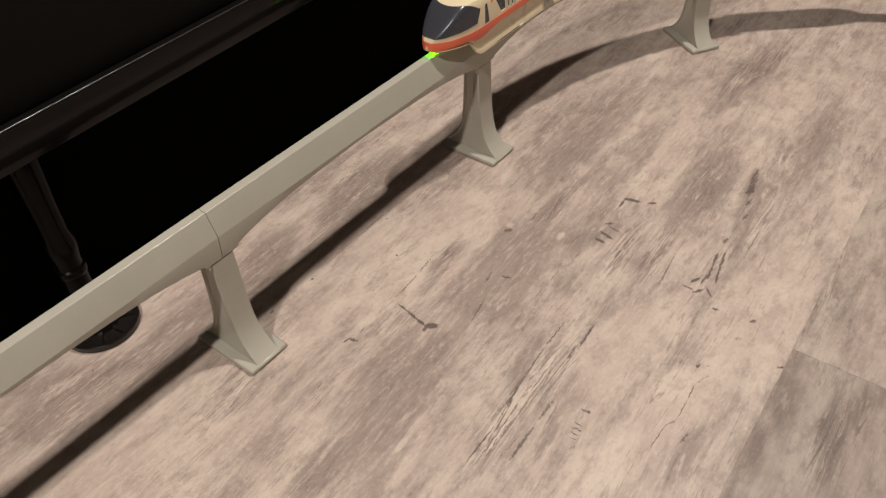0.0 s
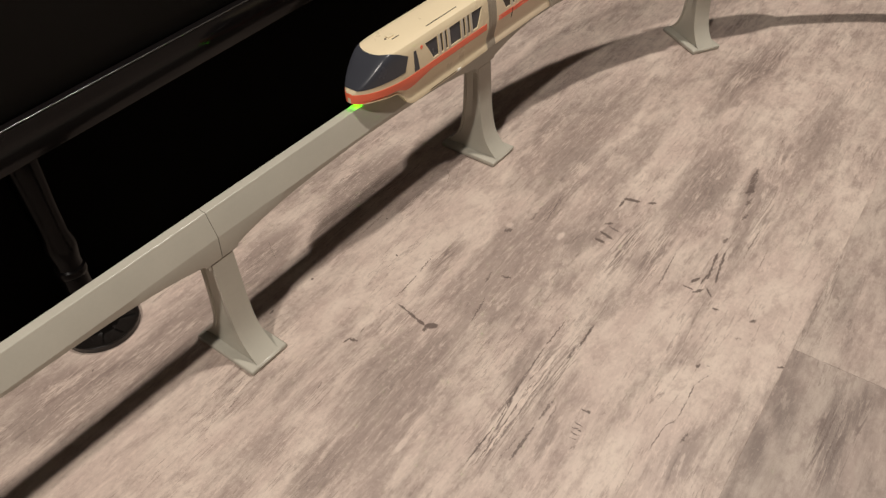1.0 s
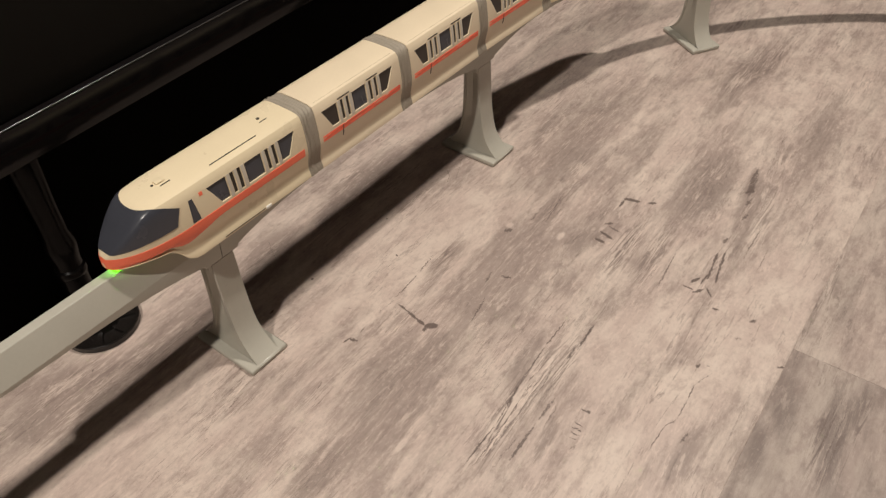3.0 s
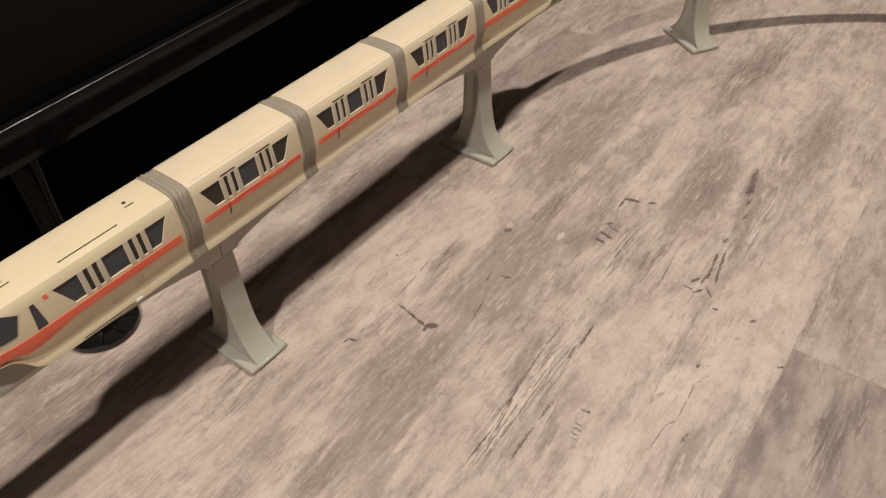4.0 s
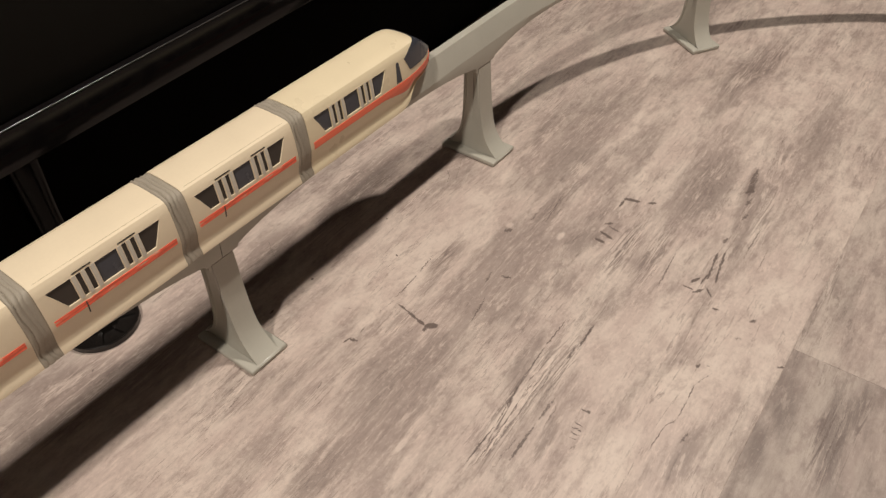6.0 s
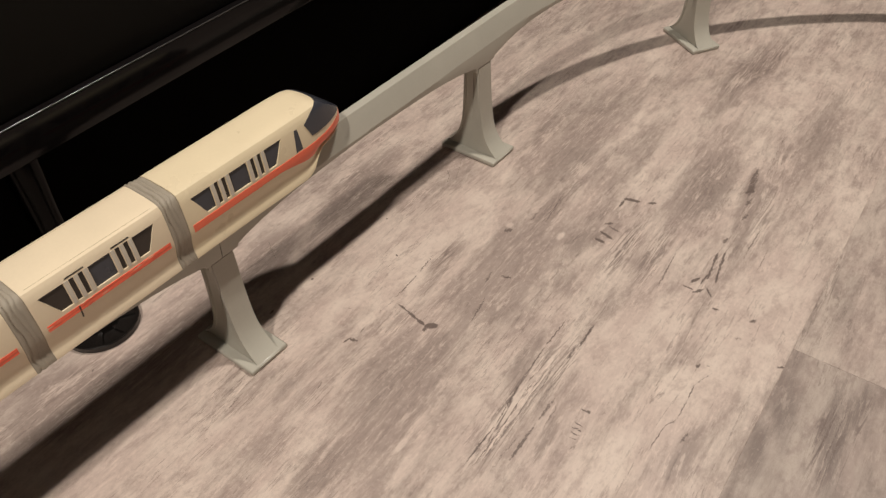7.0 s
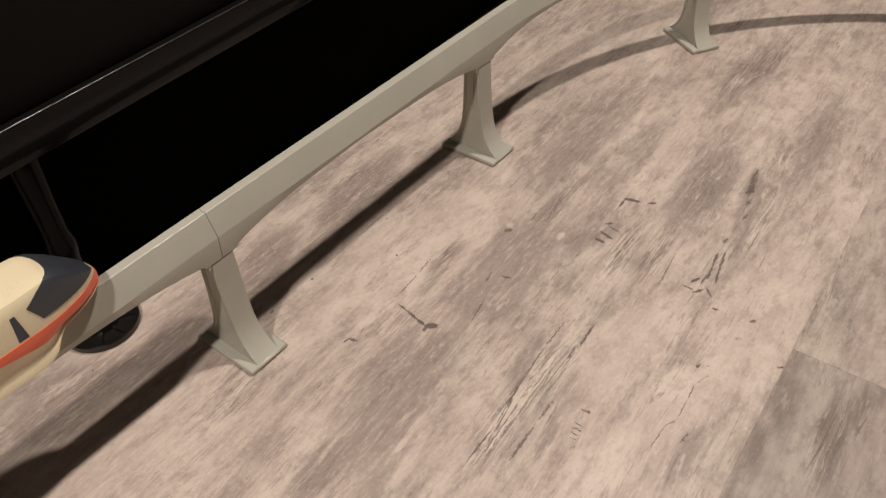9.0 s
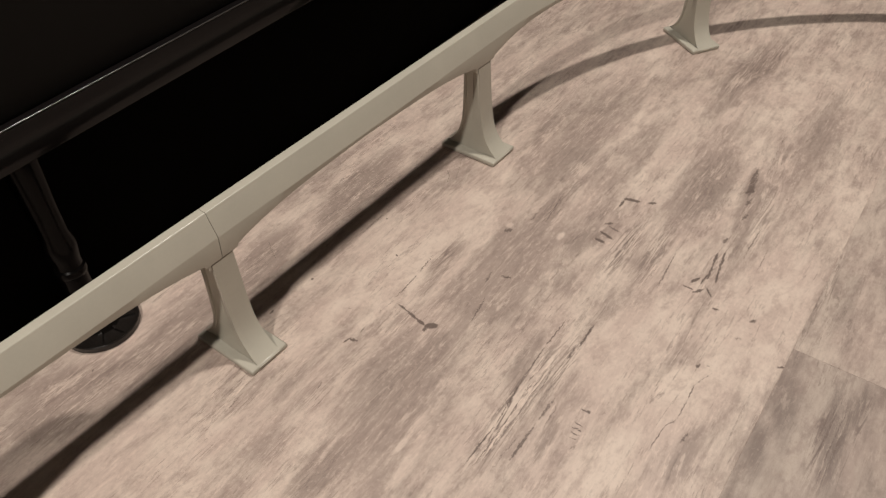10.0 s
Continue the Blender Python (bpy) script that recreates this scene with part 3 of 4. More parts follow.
def pylon():
    """A flared, hollow-backed pylon with a foot plate; the track runs along its x axis."""
    root = new("pylon")
    tagged(root, "pale grey-green plastic pylon with flared sides on a foot plate", "pylon", "pylons under the track")
    bm = box(bmesh.new(), (-PLATE_B, -PLATE_A, 0), (PLATE_B, PLATE_A, PLATE_H), 0.0015)
    part("foot_plate", bm, GREY, root, smooth=0.9)
    # the web: a flared slab across the track, between two flanges
    heights = [0.012, 0.022, 0.035, 0.055, 0.08, 0.11, 0.15, 0.20, 0.25, 0.3070]

    def half(z):
        return 0.0265 + 0.066 * math.exp(-(z - 0.012) / 0.040) + 0.010 * (0.309 - z) / 0.3

    bm, rings = bmesh.new(), []
    for z in heights:
        o, mid, edge = half(z) * 0.96, 0.011 + 0.022 * math.exp(-(z - 0.012) / 0.09), 0.0285 + 0.003 * math.exp(-(z - 0.012) / 0.05)
        rings.append([(x * U, y * U, z * U) for x, y in ((-edge, -o), (edge, -o), (mid, 0.25 * o), (edge, o), (-edge, o), (-mid, 0.25 * o))])
    loft(bm, rings)
    part("web", bm, GREY, root, smooth=0.5)
    part("peg", box(bmesh.new(), (-0.022 * U, -0.020 * U, 0.29 * U), (0.022 * U, 0.020 * U, 0.3085 * U)), GREY, root)
    for x in (-0.040,):
        part("clip", box(bmesh.new(), (x * U, -0.027 * U, 0.2985 * U), ((x + 0.006) * U, -0.008 * U, 0.3085 * U)), GREY, root)
    for side in (-1, 1):
        rings = []
        for z in heights:
            o, wd, th = half(z), 0.030 + 0.004 * math.exp(-(z - 0.012) / 0.05), 0.008
            rings.append([(-wd * U, side * o * U, z * U), (wd * U, side * o * U, z * U),
                          (wd * U, side * (o - th) * U, z * U), (-wd * U, side * (o - th) * U, z * U)])
        part("flange", loft(bmesh.new(), rings), GREY, root, smooth=0.5)
    return root


first = pylon()
for s in PYLONS:
    x, y, a = track_at(s)
    m = pose(x * U, y * U, 0, rz=math.degrees(a))
    if s == 0.0:
        first.matrix_basis = m
    else:
        copy_thing(first, m)

# ---- black lacquered cabinet on turned legs ----


def cabinet():
    root = new("cabinet")
    tagged(root, "glossy black lacquered cabinet standing on tall turned legs", "cabinet")
    x0, x1, front = -1.1, 1.75, 0.0
    part("apron", box(bmesh.new(), (x0, front, 0.206), (x1, front + 0.02, 0.239), 0.0012), LACQUER, root, "glossy black apron rail")
    # thin bead added so that a highlight runs along the apron's top edge
    bm = bmesh.new()
    loft(bm, [[(x, front + 0.0004 - 0.0006 * math.cos(a), 0.239 + 0.0006 * math.sin(a)) for a in np.linspace(0, 2 * math.pi, 12, endpoint=False)] for x in (x0, x1)])
    part("edge_bead", bm, BEAD, root, "thin shiny black bead added to catch the edge highlight")
    part("panel", box(bmesh.new(), (x0, front + 0.008, 0.239), (x1, front + 0.03, 0.80), 0.002), SATIN, root, "flat black front panel")
    part("bottom", box(bmesh.new(), (x0, front + 0.021, 0.208), (x1, front + 0.5, 0.22)), SATIN, root)
    # added board, coloured near-black in place of the shade behind the legs
    part("gap_board", box(bmesh.new(), (x0 + 0.02, front + 0.068, 0.0), (x1 - 0.02, front + 0.084, 0.2075)), GAP_BLACK, root, "near-black board added for the shade under the cabinet")
    part("back", box(bmesh.new(), (x0, front + 0.5, 0.02), (x1, front + 0.52, 0.80)), SATIN, root)
    for x in (x0, x1 - 0.02):
        part("side_panel", box(bmesh.new(), (x, front + 0.031, 0.2205), (x + 0.02, front + 0.499, 0.80)), SATIN, root)
    part("top", box(bmesh.new(), (x0 - 0.005, front, 0.801), (x1 + 0.005, front + 0.525, 0.82), 0.002), LACQUER, root, "black cabinet top")
    prof = [(0.0105, 0.012), (0.0115, 0.03), (0.0122, 0.06), (0.0126, 0.074), (0.0138, 0.0755), (0.0142, 0.079), (0.0138, 0.0825), (0.0122, 0.084),
            (0.0126, 0.092), (0.0146, 0.104), (0.0146, 0.111), (0.0124, 0.122), (0.0130, 0.15), (0.0150, 0.195), (0.0150, 0.208)]
    for x in (x0 + 0.12, -0.066, x1 - 0.12):
        part("leg", lathe(bmesh.new(), prof, 28, (x, 0.0275, 0)), LEG, root, "turned glossy black leg with a ring")
    root.matrix_basis = pose(0, 0.1, 0, rz=1.96)
    return root


cabinet()


def caster_cup(x, y):
    """A ribbed round furniture cup, open upwards."""
    root = new("caster_cup")
    tagged(root, "round black ribbed plastic furniture cup under a leg", "furniture cup", "cups under the legs")
    r = 0.0355
    part("dish", lathe(bmesh.new(), [(r - 0.001, 0.0), (r, 0.001), (r, 0.006), (r - 0.001, 0.007), (r - 0.0035, 0.0065), (r - 0.005, 0.0035), (0.016, 0.0035),
                                    (0.0155, 0.012), (0.014, 0.0125), (0.002, 0.0125)], 40), BLACK, root)
    for i in range(8):
        a = i * math.pi / 4 + 0.2
        bm = box(bmesh.new(), (0.0155, -0.0014, 0.0035), (r - 0.003, 0.0014, 0.0062))
        bmesh.ops.transform(bm, matrix=Matrix.Rotation(a, 4, "Z"), verts=bm.verts)
        part("rib", bm, BLACK, root)
    root.matrix_basis = pose(x, y, 0)


caster_cup(-0.0635, 0.1258)
caster_cup(-0.98, 0.094)
caster_cup(1.63, 0.183)

# ---- the train ----
ROOF, BELT, LOW = 0.553, 0.455, 0.385
SECTION = [(0.0, 0.553), (0.025, 0.5527), (0.043, 0.5514), (0.0540, 0.5478), (0.0594, 0.5400), (0.0624, 0.526), (0.0645, 0.508), (0.0663, 0.488),
           (0.067, 0.470), (0.067, 0.455), (0.0652, 0.444), (0.0616, 0.430), (0.0586, 0.417), (0.0582, 0.407), (0.0606, 0.399), (0.0630, 0.391), (0.0630, 0.385)]
SEC_Y, SEC_Z = [p[0] for p in SECTION], [p[1] for p in SECTION]
LAST = len(SECTION) - 1


def k_of(z):
    """The section's parameter at which the flank has the height z."""
    return float(np.interp(-z, [-a for a in SEC_Z], range(LAST + 1)))


def nose_top(d):
    """Height of the roof's middle line at the distance d from the nose's tip."""
    return float(np.interp(d, [0, 0.004, 0.012, 0.03, 0.06, 0.085, 0.10, 0.12, 0.16], [0.462, 0.474, 0.484, 0.500, 0.526, 0.5445, 0.5505, 0.5525, ROOF]))


def k_at(d, z):
    """The section's parameter at which the nose has the true height z (above the belt)."""
    return k_of(min(ROOF, BELT + (z - BELT) * (ROOF - BELT) / max(0.001, nose_top(d) - BELT)))


def skin(d, k, side, lift=0.0):
    """A point of a car's skin: d from the nose's tip (large on plain cars), k along the section, side -1 or 1, lifted off it."""
    def raw(d, k):
        y = float(np.interp(k, range(LAST + 1), SEC_Y))
        z = float(np.interp(k, range(LAST + 1), SEC_Z))
        n = min(1.0, max(0.0, d) / 0.175)
        wide = (1 - (1 - n) ** 2.3) ** 0.56
        top = nose_top(d)
        low = float(np.interp(d, [0, 0.01, 0.05, 0.112, 0.125, 0.14, 0.155, 0.17], [0.450, 0.446, 0.444, 0.438, 0.424, 0.401, 0.389, 0.385]))
        zz = BELT + (z - BELT) * (top - BELT) / (ROOF - BELT) if z > BELT else BELT - (BELT - z) * (BELT - low) / (BELT - LOW)
        return Vector((d, side * y * wide, zz))
    p = raw(d, k)
    if lift:
        e = 0.002
        a = raw(d + e, k) - raw(max(0.0005, d - e), k)
        b = raw(d, min(LAST, k + 0.15)) - raw(d, max(0, k - 0.15))
        n = a.cross(b)
        if n.length > 1e-12:
            n.normalize()
            if n.dot(p - Vector((d + (0.03 if d < 0.175 else 0.0), 0, 0.46))) < 0:
                n.negate()
            p = p + n * lift
    return p


def car_body(d0, d1):
    steps = list(np.linspace(d0, d1, 14)) if d0 > 0.2 else [0.0006, 0.002, 0.004, 0.008, 0.012, 0.018, 0.026, 0.036, 0.048, 0.06, 0.072, 0.085, 0.092, 0.10, 0.11, 0.12, 0.13, 0.14, 0.15, 0.16, 0.175, 0.19, 0.21, 0.3, 0.4, d1]
    rings = []
    for d in steps:
        right = [skin(d, k, -1) for k in range(LAST + 1)]
        left = [skin(d, k, 1) for k in range(LAST, 0, -1)]
        lowz = right[-1].z
        half = abs(right[-1].y)
        inner = [Vector((d, -half * 0.86, lowz)), Vector((d, -half * 0.86, max(lowz, 0.4365))), Vector((d, half * 0.86, max(lowz, 0.4365))), Vector((d, half * 0.86, lowz))]
        rings.append([p * U for p in right + inner + left])
    return loft(bmesh.new(), rings)


def patch(corners, side, lift=0.0009, nu=10, nv=3, depth=0.0012):
    """A thin plate on the skin; corners: (d, k) of bottom start, bottom end, top end, top start."""
    bm = bmesh.new()
    (a, b, c, e) = [Vector((*p, 0)) for p in corners]
    outer, inner = [], []
    for i in range(nu + 1):
        u = i / nu
        lo, hi = a.lerp(b, u), e.lerp(c, u)
        outer.append([bm.verts.new(skin(*lo.lerp(hi, j / nv)[:2], side, lift) * U) for j in range(nv + 1)])
        inner.append([bm.verts.new(skin(*lo.lerp(hi, j / nv)[:2], side, lift - depth) * U) for j in range(nv + 1)])
    return close_plate(bm, outer, inner, nu, nv)


def close_plate(bm, outer, inner, nu, nv):
    for i in range(nu):
        for j in range(nv):
            bm.faces.new((outer[i][j], outer[i + 1][j], outer[i + 1][j + 1], outer[i][j + 1]))
            bm.faces.new((inner[i][j], inner[i][j + 1], inner[i + 1][j + 1], inner[i + 1][j]))
    for i in range(nu):
        for j in (0, nv):
            bm.faces.new((outer[i][j], outer[i + 1][j], inner[i + 1][j], inner[i][j]))
    for j in range(nv):
        for i in (0, nu):
            bm.faces.new((outer[i][j], outer[i][j + 1], inner[i][j + 1], inner[i][j]))
    return bm


def windshield():
    """The wrap-round window of a driving cab."""
    bm, nu, nv = bmesh.new(), 64, 20
    grids = []
    for lift in (0.0013, -0.0006):
        grid = []
        for i in range(nu + 1):
            v = -1 + 2 * i / nu
            v = math.copysign(abs(v) ** 1.5, v)
            side, w = (-1 if v < 0 else 1), abs(v)
            dl = 0.0115 + 0.1265 * w ** 2.0
            lo = (dl, k_at(dl, 0.4825 + 0.0065 * w ** 1.5))
            hi = (0.085 + 0.070 * w ** 1.6, k_of(0.524) * w ** 0.8)
            row = []
            for j in range(nv + 1):
                f = (j / nv) ** 1.8
                row.append(bm.verts.new(skin(lo[0] + (hi[0] - lo[0]) * f, lo[1] + (hi[1] - lo[1]) * f, side, lift) * U))
            grid.append(row)
        grids.append(grid)
    return close_plate(bm, *grids, nu, nv)


def cut(body, cutters):
    """Cuts the closed shapes out of the body's mesh, for good."""
    joined = bmesh.new()
    for bm in cutters:
        bmesh.ops.recalc_face_normals(bm, faces=bm.faces)
        me = bpy.data.meshes.new("cutter")
        bm.to_mesh(me)
        bm.free()
        joined.from_mesh(me)
        bpy.data.meshes.remove(me)
    me = bpy.data.meshes.new("cutter")
    joined.to_mesh(me)
    joined.free()
    tool = new("cutter", me)
    mod = body.modifiers.new("openings", "BOOLEAN")
    mod.operation, mod.object, mod.solver = "DIFFERENCE", tool, "EXACT"
    graph = bpy.context.evaluated_depsgraph_get()
    graph.update()
    result = bpy.data.meshes.new_from_object(body.evaluated_get(graph))
    body.modifiers.remove(mod)
    body.data = result
    bpy.data.objects.remove(tool)
    bpy.data.meshes.remove(me)
    for f in body.data.polygons:
        f.use_smooth = True
    body.data.set_sharp_from_angle(angle=0.5)


WIN_LO, WIN_HI = k_of(0.4775), k_of(0.5275)
WINDOWS = [(0.046, 0.069, 0.069, 0.019), (0.0795, 0.0895, 0.0895, 0.0795), (0.0985, 0.1085, 0.1085, 0.0985), (0.119, 0.166, 0.166, 0.119),
           (0.1765, 0.1865, 0.1865, 0.1765), (0.1955, 0.2055, 0.2055, 0.1955), (0.215, 0.238, 0.265, 0.215)]


def side_fittings(body, d0, length, front, lead=False):
    """Windows, painted stripe and door lines on both flanks; d0: where the windowed stretch begins."""
    holes = []
    for side in (-1, 1):
        for a, b, c, e in WINDOWS:
            corners = [(d0 + a, WIN_LO), (d0 + b, WIN_LO), (d0 + c, WIN_HI), (d0 + e, WIN_HI)]
            holes.append(patch(corners, side, 0.004, 4, 3, 0.0085))
            # the pane lies at the bottom of its recess, its rim tucked into the body
            rim = 0.0012
            pane = [(d0 + a - rim, WIN_LO + 0.05), (d0 + b + rim, WIN_LO + 0.05), (d0 + c + rim, WIN_HI - 0.05), (d0 + e - rim, WIN_HI - 0.05)]
            part("window", patch(pane, side, -0.0032, 4, 3, 0.003), TINT if b - a > 0.03 or (front and b - a > 0.015) else TINT_BROWN, body, "dark tinted window", smooth=0)
        for a, b in ((0.0705, 0.0780), (0.0905, 0.0975), (0.1095, 0.1175), (0.1675, 0.1750), (0.1875, 0.1945), (0.2065, 0.2140)):
            part("door_post", patch([(d0 + a, WIN_LO + 0.1), (d0 + b, WIN_LO + 0.1), (d0 + b, WIN_HI - 0.05), (d0 + a, WIN_HI - 0.05)], side, 0.0008, 2, 3), POST, body, "pale grey door post", smooth=0)
        if not front:
            part("roof_groove", patch([(d0 + 0.012, 2.45), (d0 + length - 0.012, 2.45), (d0 + length - 0.012, 2.39), (d0 + 0.012, 2.39)], side, 0.0003, 10, 1, 0.0008), GROOVE, body, "fine moulded line along the roof", smooth=0)
        if front:
            lo, hi = k_of(0.4525), k_of(0.4705)
            bm = bmesh.new()
            nu, nv = 40, 4
            grids = []
            for lift in (0.0009, -0.0004):
                grid = []
                for i in range(nu + 1):
                    d = 0.0008 + (d0 + length - 0.0108) * (i / nu) ** 1.7
                    f = min(1, d / 0.15)
                    k0 = k_of(0.387 + (0.4525 - 0.387) * min(1, d / 0.24) ** 0.75)
                    k1 = k_at(d, 0.4735 + (0.4705 - 0.4735) * f)
                    grid.append([bm.verts.new(skin(d, k0 + (k1 - k0) * j / nv, side, lift) * U) for j in range(nv + 1)])
                grids.append(grid)
            part("stripe", close_plate(bm, *grids, nu, nv), ORANGE, body, "orange painted belt stripe round the cab")
            part("cab_window", patch([(0.172, k_of(0.474)), (0.192, k_of(0.474)), (0.186, k_of(0.526)), (0.177, k_of(0.526))], side, 0.0006, 3), TINT, body, "dark tinted window", smooth=0)
            if lead:
                part("door_mark", patch([(0.204, k_of(0.521)), (0.212, k_of(0.521)), (0.212, k_of(0.529)), (0.204, k_of(0.529))], side, 0.0007, 3), ORANGE, body, "small orange square", smooth=0)
        else:
            part("stripe", patch([(d0 + 0.010, k_of(0.455)), (d0 + length - 0.008, k_of(0.455)), (d0 + length - 0.008, k_of(0.4685)), (d0 + 0.010, k_of(0.4685))], side, 0.0009), WORN_ORANGE, body, "scuffed orange painted belt stripe", smooth=0)
            for a, b in ((0.074, 0.113), (0.171, 0.210)):
                part("door_line", patch([(d0 + a, k_of(0.5315)), (d0 + b, k_of(0.5315)), (d0 + b, k_of(0.5340)), (d0 + a, k_of(0.5340))], side, 0.0007, 4, 1), SHADE, body, "dark door groove", smooth=0)
                if a > 0.1:
                    continue
                part("door_line", patch([(d0 + a, k_of(0.437)), (d0 + a + 0.0025, k_of(0.437)), (d0 + a + 0.0025, k_of(0.4675)), (d0 + a, k_of(0.4675))], side, 0.0012, 1, 4), SHADE, body, "dark door groove", smooth=0)
    cut(body, holes)


CAB, MID, BAND = 0.493, 0.289, 0.0405
LOCAL = 1.0   # plain cars lie here along the skin, clear of the nose


def cab_car(name, lead):
    body = part(name, car_body(0.0, CAB), CREAM, smooth=0.7)
    part("windshield", windshield(), TINT, body, "dark wrap-round windshield", smooth=0.5)
    side_fittings(body, CAB - MID, MID, True, lead)
    if lead:
        for d, y, w, h in ((0.149, 0.002, 0.008, 0.006), (0.43, 0.004, 0.010, 0.008)):
            bm = lathe(bmesh.new(), [(h * U / 2, 0), (h * U / 2, 0.0004)], 16)
            ob = part("screw_hole", bm, SHADE, body, "dark round hole in the roof")
            ob.location = (d * U, y * U, 0.5531 * U)
        for d0, d1, y in ((0.158, 0.182, -0.012), (0.26, 0.385, -0.038), (0.422, 0.442, -0.010)):
            z = 0.553 if y > -0.03 else 0.5520
            part("roof_groove", box(bmesh.new(), (d0 * U, (y - 0.0012) * U, z * U - 0.0003), (d1 * U, (y + 0.0012) * U, z * U + 0.0003)), SHADE, body, "dark moulded groove in the roof")
        part("switch", box(bmesh.new(), (0.156 * U, -0.004 * U, 0.552 * U), (0.176 * U, 0.010 * U, 0.5565 * U), 0.0006), CREAM, body, "raised cream switch")
        part("skirt_clip", box(bmesh.new(), (0.352 * U, -0.0655 * U, 0.3855 * U), (0.367 * U, -0.0615 * U, 0.3925 * U), 0.0003), CLIP, body, "small white clip on the skirt")
        part("skirt_slot", box(bmesh.new(), (0.235 * U, -0.0634 * U, 0.3885 * U), (0.350 * U, -0.0605 * U, 0.3905 * U)), SHADE, body, "dark slot along the skirt")
        part("headlight", box(bmesh.new(), (0.021 * U, -0.005 * U, 0.4365 * U), (0.028 * U, 0.005 * U, 0.4430 * U), 0.0004), glow, body, "glowing green lamp under the nose")
    return body


def mid_car():
    body = part("passenger_car", car_body(LOCAL, LOCAL + MID), CREAM_PALE, smooth=0.7)
    side_fittings(body, LOCAL, MID, False)
    return body


def bellows(d0):
    """A ribbed rubber gangway between two cars, from d0 on."""
    rings = []
    n = 49
    for i in range(n):
        f = i / (n - 1)
        pleat = abs(math.sin(math.pi * (4 * f + 0.10 * math.sin(9 * f)))) ** 0.7
        swell = 0.975 + 0.040 * pleat * (0.8 + 0.35 * math.sin(5.1 * f + 0.7))
        pts = [(k, skin(LOCAL, k, -1)) for k in range(LAST + 1)]
        pts += [(LAST, Vector((0, y, z))) for y, z in ((-0.045, LOW), (-0.045, 0.4365), (0.045, 0.4365), (0.045, LOW))]
        pts += [(k, skin(LOCAL, k, 1)) for k in range(LAST, 0, -1)]
        ring = []
        for k, p in pts:
            # the folds sag and wander, most of all on the roof
            sag = 0.003 * math.sin(0.85 * k + 0.6) * math.sin(math.pi * f) + 0.0012 * math.sin(1.9 * k) * math.sin(2 * math.pi * f)
            y = p.y * swell if abs(p.y) > 0.046 or p.z > 0.5 else p.y
            ring.append(Vector((d0 + BAND * f + sag, y, BELT + (p.z - BELT) * (swell if p.z > 0.45 else 1))) * U)
        rings.append(ring)
    return part("bellows", loft(bmesh.new(), rings), RUBBER, smooth=0.9)


TRAIN_TRAVEL = [
    (0.0, 0.0), (0.5, 0.1495), (1, 0.3033), (1.5, 0.4754), (2, 0.6586), (2.5, 0.8331), (4, 1.3509), (4.5, 1.5246), (5, 1.697), (5.5, 1.8581), (7, 2.368), (7.5, 2.5361), (8, 2.6969), (8.5, 2.8676), (9, 3.0391), (9.5, 3.2068), (10, 3.3746)]
NOSE_START = 0.771


def car_pose(q, turned=False):
    """Pose of a car whose middle lies at the distance q along the track."""
    x, y, a = track_at(q)
    return pose(x * U, y * U, 0, rz=math.degrees(a) + (180 if turned else 0))


def build_train():
    """The cars and the gangways between them, each with its origin at its middle."""
    root = new("monorail_train")
    tagged(root, "cream toy monorail train with an orange stripe on the beam", "toy train")
    cars = []

    def put(body, shift, middle, turned=False):
        # the mesh's own origin moves to the car's middle
        body.data.transform(Matrix.Translation((-shift * U, 0, 0)))
        for child in body.children:
            if child.location.length > 0:
                child.location.x -= shift * U
            else:
                child.data.transform(Matrix.Translation((-shift * U, 0, 0)))
        body.parent = root
        cars.append((body, middle, turned))

    q = 0.0
    put(cab_car("cab_car", True), CAB / 2, CAB / 2)
    q = CAB
    for i in range(3):
        put(bellows(0.0), BAND / 2, q + BAND / 2)
        q += BAND
        put(mid_car(), LOCAL + MID / 2, q + MID / 2)
        q += MID
    put(bellows(0.0), BAND / 2, q + BAND / 2)
    q += BAND
    put(cab_car("cab_car", False), CAB / 2, q + CAB / 2, True)
    return root, cars


train, cars = build_train()


# ---- hairs and lint on the floor ----


def lint(points):
    """A short loose hair, lying on the floor."""
    rings = []
    for i, (x, y) in enumerate(points):
        x2, y2 = points[min(i + 1, len(points) - 1)]
        x1, y1 = points[max(i - 1, 0)]
        h = math.hypot(x2 - x1, y2 - y1)
        nx, ny = -(y2 - y1) / h, (x2 - x1) / h
        r = 0.00013
        rings.append([(x + nx * r * math.cos(a), y + ny * r * math.cos(a), r + r * math.sin(a)) for a in (0.3, 1.6, 2.9, 4.2, 5.5)])
    ob = part("lint_hair", loft(bmesh.new(), rings), SHADE)
    return tagged(ob, "fine dark hair lying on the floor", "lint", "loose hairs on the floor")


lint([(0.3413, 0.0022), (0.3289, -0.0045), (0.3164, -0.0106), (0.3066, -0.0147)])
lint([(0.3148, 0.0027), (0.3075, -0.0052), (0.2982, -0.0099)])
lint([(0.1105, 0.0819), (0.1043, 0.0728), (0.1000, 0.0641), (0.0967, 0.0573)])
# ---- floor planks, butted with fine joints ----
floor = bpy.data.objects["floor"]
ALONG = Vector((math.cos(FLOOR_TURN), math.sin(FLOOR_TURN), 0))
ACROSS = Vector((-math.sin(FLOOR_TURN), math.cos(FLOOR_TURN), 0))


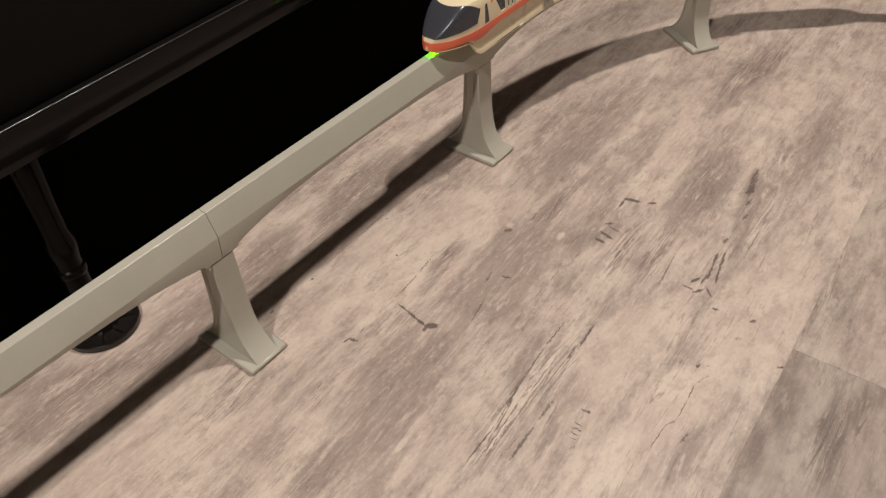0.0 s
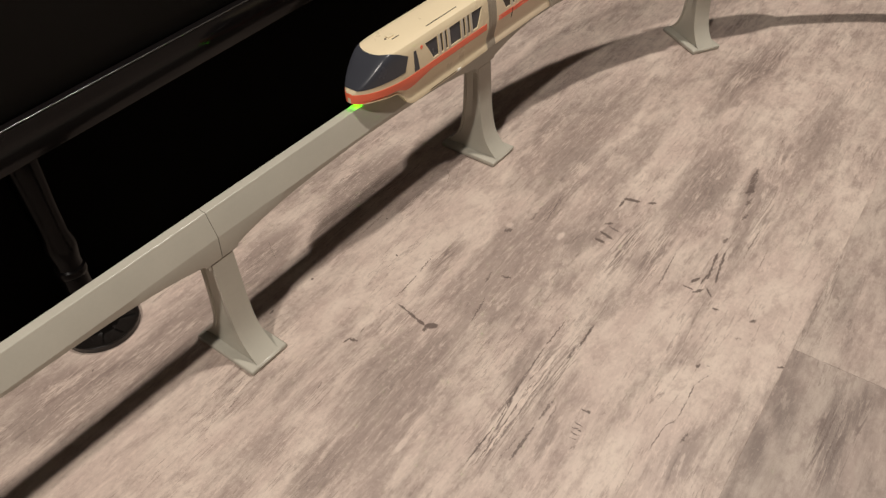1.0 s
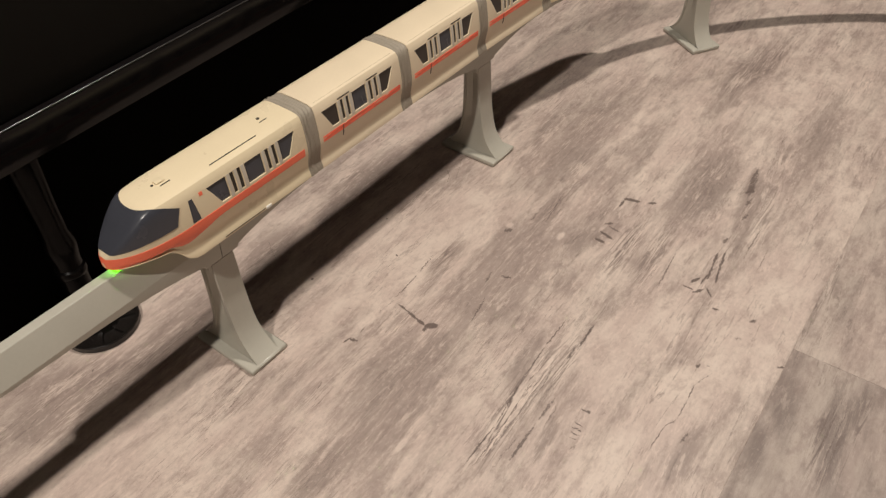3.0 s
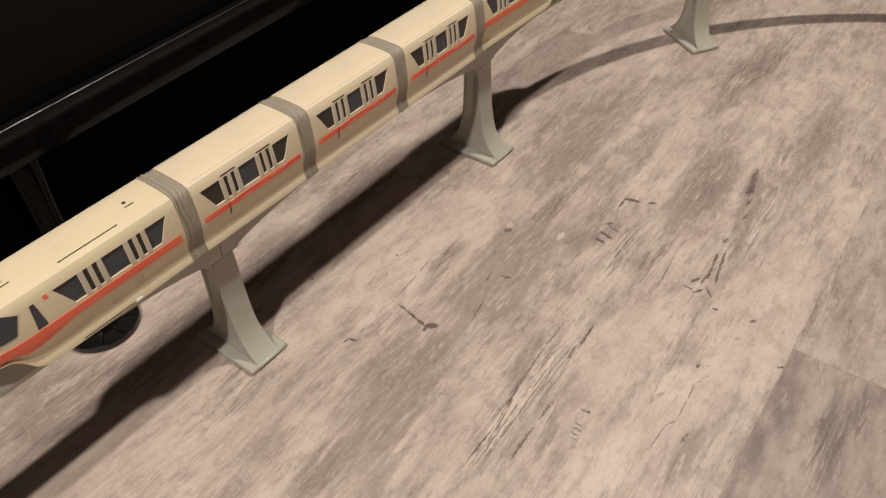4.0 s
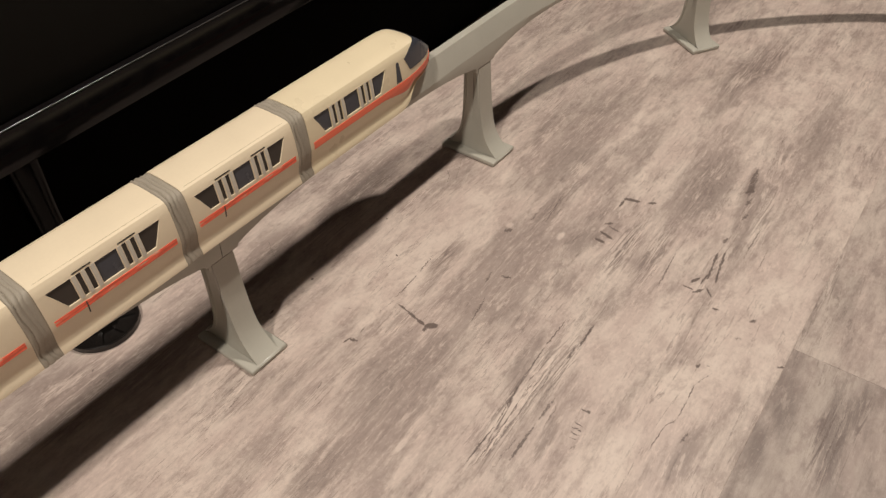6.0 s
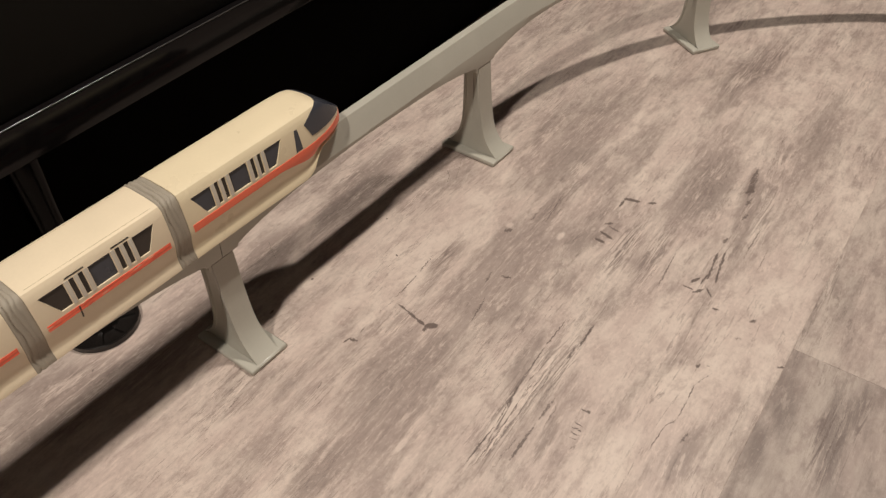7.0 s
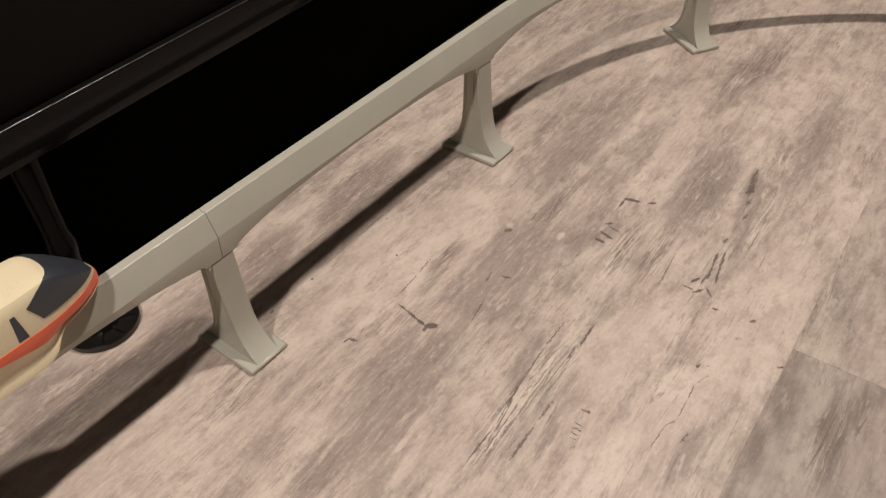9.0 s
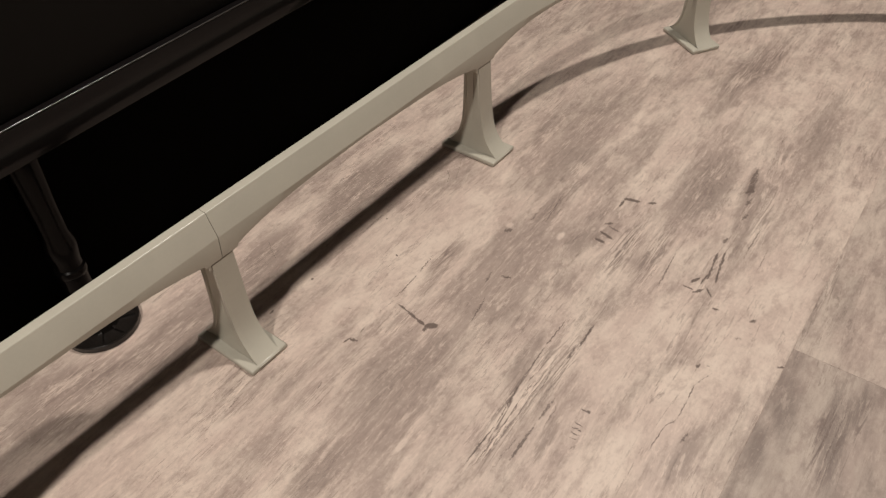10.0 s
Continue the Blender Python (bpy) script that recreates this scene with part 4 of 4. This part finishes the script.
def rulings(lo, hi, spans):
    """Grid lines from lo to hi, drawn closer in each of the spans (start, end, step)."""
    marks = {lo, lo + 0.0002, hi - 0.0002, hi}
    for a, b, step in spans:
        a, b = max(a, lo + 0.001), min(b, hi - 0.001)
        if b > a:
            marks |= set(np.arange(a, b, step).round(5).tolist())
    return sorted(marks)


def plank(p0, p1, r0, r1, mat):
    """A vinyl plank between distances along and across from the joint's corner, its edges eased and its wear laid in."""
    p0, p1, r0, r1 = p0 + 0.0001, p1 - 0.0001, r0 + 0.0001, r1 - 0.0001
    ps = rulings(p0, p1, ((-0.70, -0.32, 0.006), (-0.32, 0.34, 0.002), (0.34, 1.0, 0.006)))
    rs = rulings(r0, r1, ((-0.22, 0.0, 0.005), (0.0, 0.42, 0.002), (0.42, 0.60, 0.006)))
    grid = np.array([(p, r) for p in ps for r in rs])
    flat = np.array(SEAM[:2]) + grid[:, :1] * np.array(ALONG[:2]) + grid[:, 1:] * np.array(ACROSS[:2])
    flat[:, 0], flat[:, 1] = flat[:, 0].clip(-2.59, 3.59), flat[:, 1].clip(-2.39, 1.19)
    edge = (grid[:, 0] == ps[0]) | (grid[:, 0] == ps[-1]) | (grid[:, 1] == rs[0]) | (grid[:, 1] == rs[-1])
    verts = np.column_stack((flat, np.where(edge, -0.0002, 0.0)))
    nr, np_ = len(rs), len(ps)
    faces = [(i * nr + j, (i + 1) * nr + j, (i + 1) * nr + j + 1, i * nr + j + 1) for i in range(np_ - 1) for j in range(nr - 1)]
    # the underside and the four edges
    corners = [0, (np_ - 1) * nr, np_ * nr - 1, nr - 1]
    base = len(verts)
    verts = np.vstack((verts, [(*flat[c], -0.0039) for c in corners]))
    rims = [[i * nr for i in range(np_)], [(np_ - 1) * nr + j for j in range(nr)], [i * nr + nr - 1 for i in reversed(range(np_))], list(reversed(range(nr)))]
    for i, rim in enumerate(rims):
        faces.append((*reversed(rim), base + i, base + (i + 1) % 4))
    faces.append((base + 3, base + 2, base + 1, base))
    me = bpy.data.meshes.new("plank")
    me.from_pydata(verts.tolist(), [], faces)
    beyond = r1 <= 0

    def here(spots):
        return [m for m in spots if ((m[1] - SEAM[1]) * math.cos(FLOOR_TURN) - (m[0] - SEAM[0]) * math.sin(FLOOR_TURN) < 0) == beyond]

    for key, spots in (("stain", GREY_FIELDS), ("grain", GRAIN_FIELDS), ("pale", PALE_FIELDS), ("mark", BROAD_MARKS)):
        me.attributes.new(key, "FLOAT", "POINT").data.foreach_set("value", laid(verts, here(spots), 0.55 if key == "mark" else 0.2).astype(np.float32))
    me.materials.append(mat)
    ob = new("plank", me)
    ob.parent = floor
    return ob


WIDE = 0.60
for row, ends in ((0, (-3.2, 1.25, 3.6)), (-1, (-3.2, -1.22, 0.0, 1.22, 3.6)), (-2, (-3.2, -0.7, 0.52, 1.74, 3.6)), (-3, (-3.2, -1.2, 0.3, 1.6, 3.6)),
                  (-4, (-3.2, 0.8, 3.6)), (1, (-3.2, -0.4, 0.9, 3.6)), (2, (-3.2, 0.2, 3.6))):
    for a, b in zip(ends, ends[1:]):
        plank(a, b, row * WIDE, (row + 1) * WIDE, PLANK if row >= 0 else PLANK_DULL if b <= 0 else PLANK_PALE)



def motions():
    """The train runs along the beam towards the first pylon and past it."""
    rows = [(t, pose((NOSE_START - d) * U, 0, 0)) for t, d in TRAIN_TRAVEL]
    walk(train, rows)
    for body, middle, turned in cars:
        walk(body, [(t, pose(-(NOSE_START - d) * U, 0, 0) @ car_pose(NOSE_START - d + middle, turned)) for t, d in TRAIN_TRAVEL])


motions()
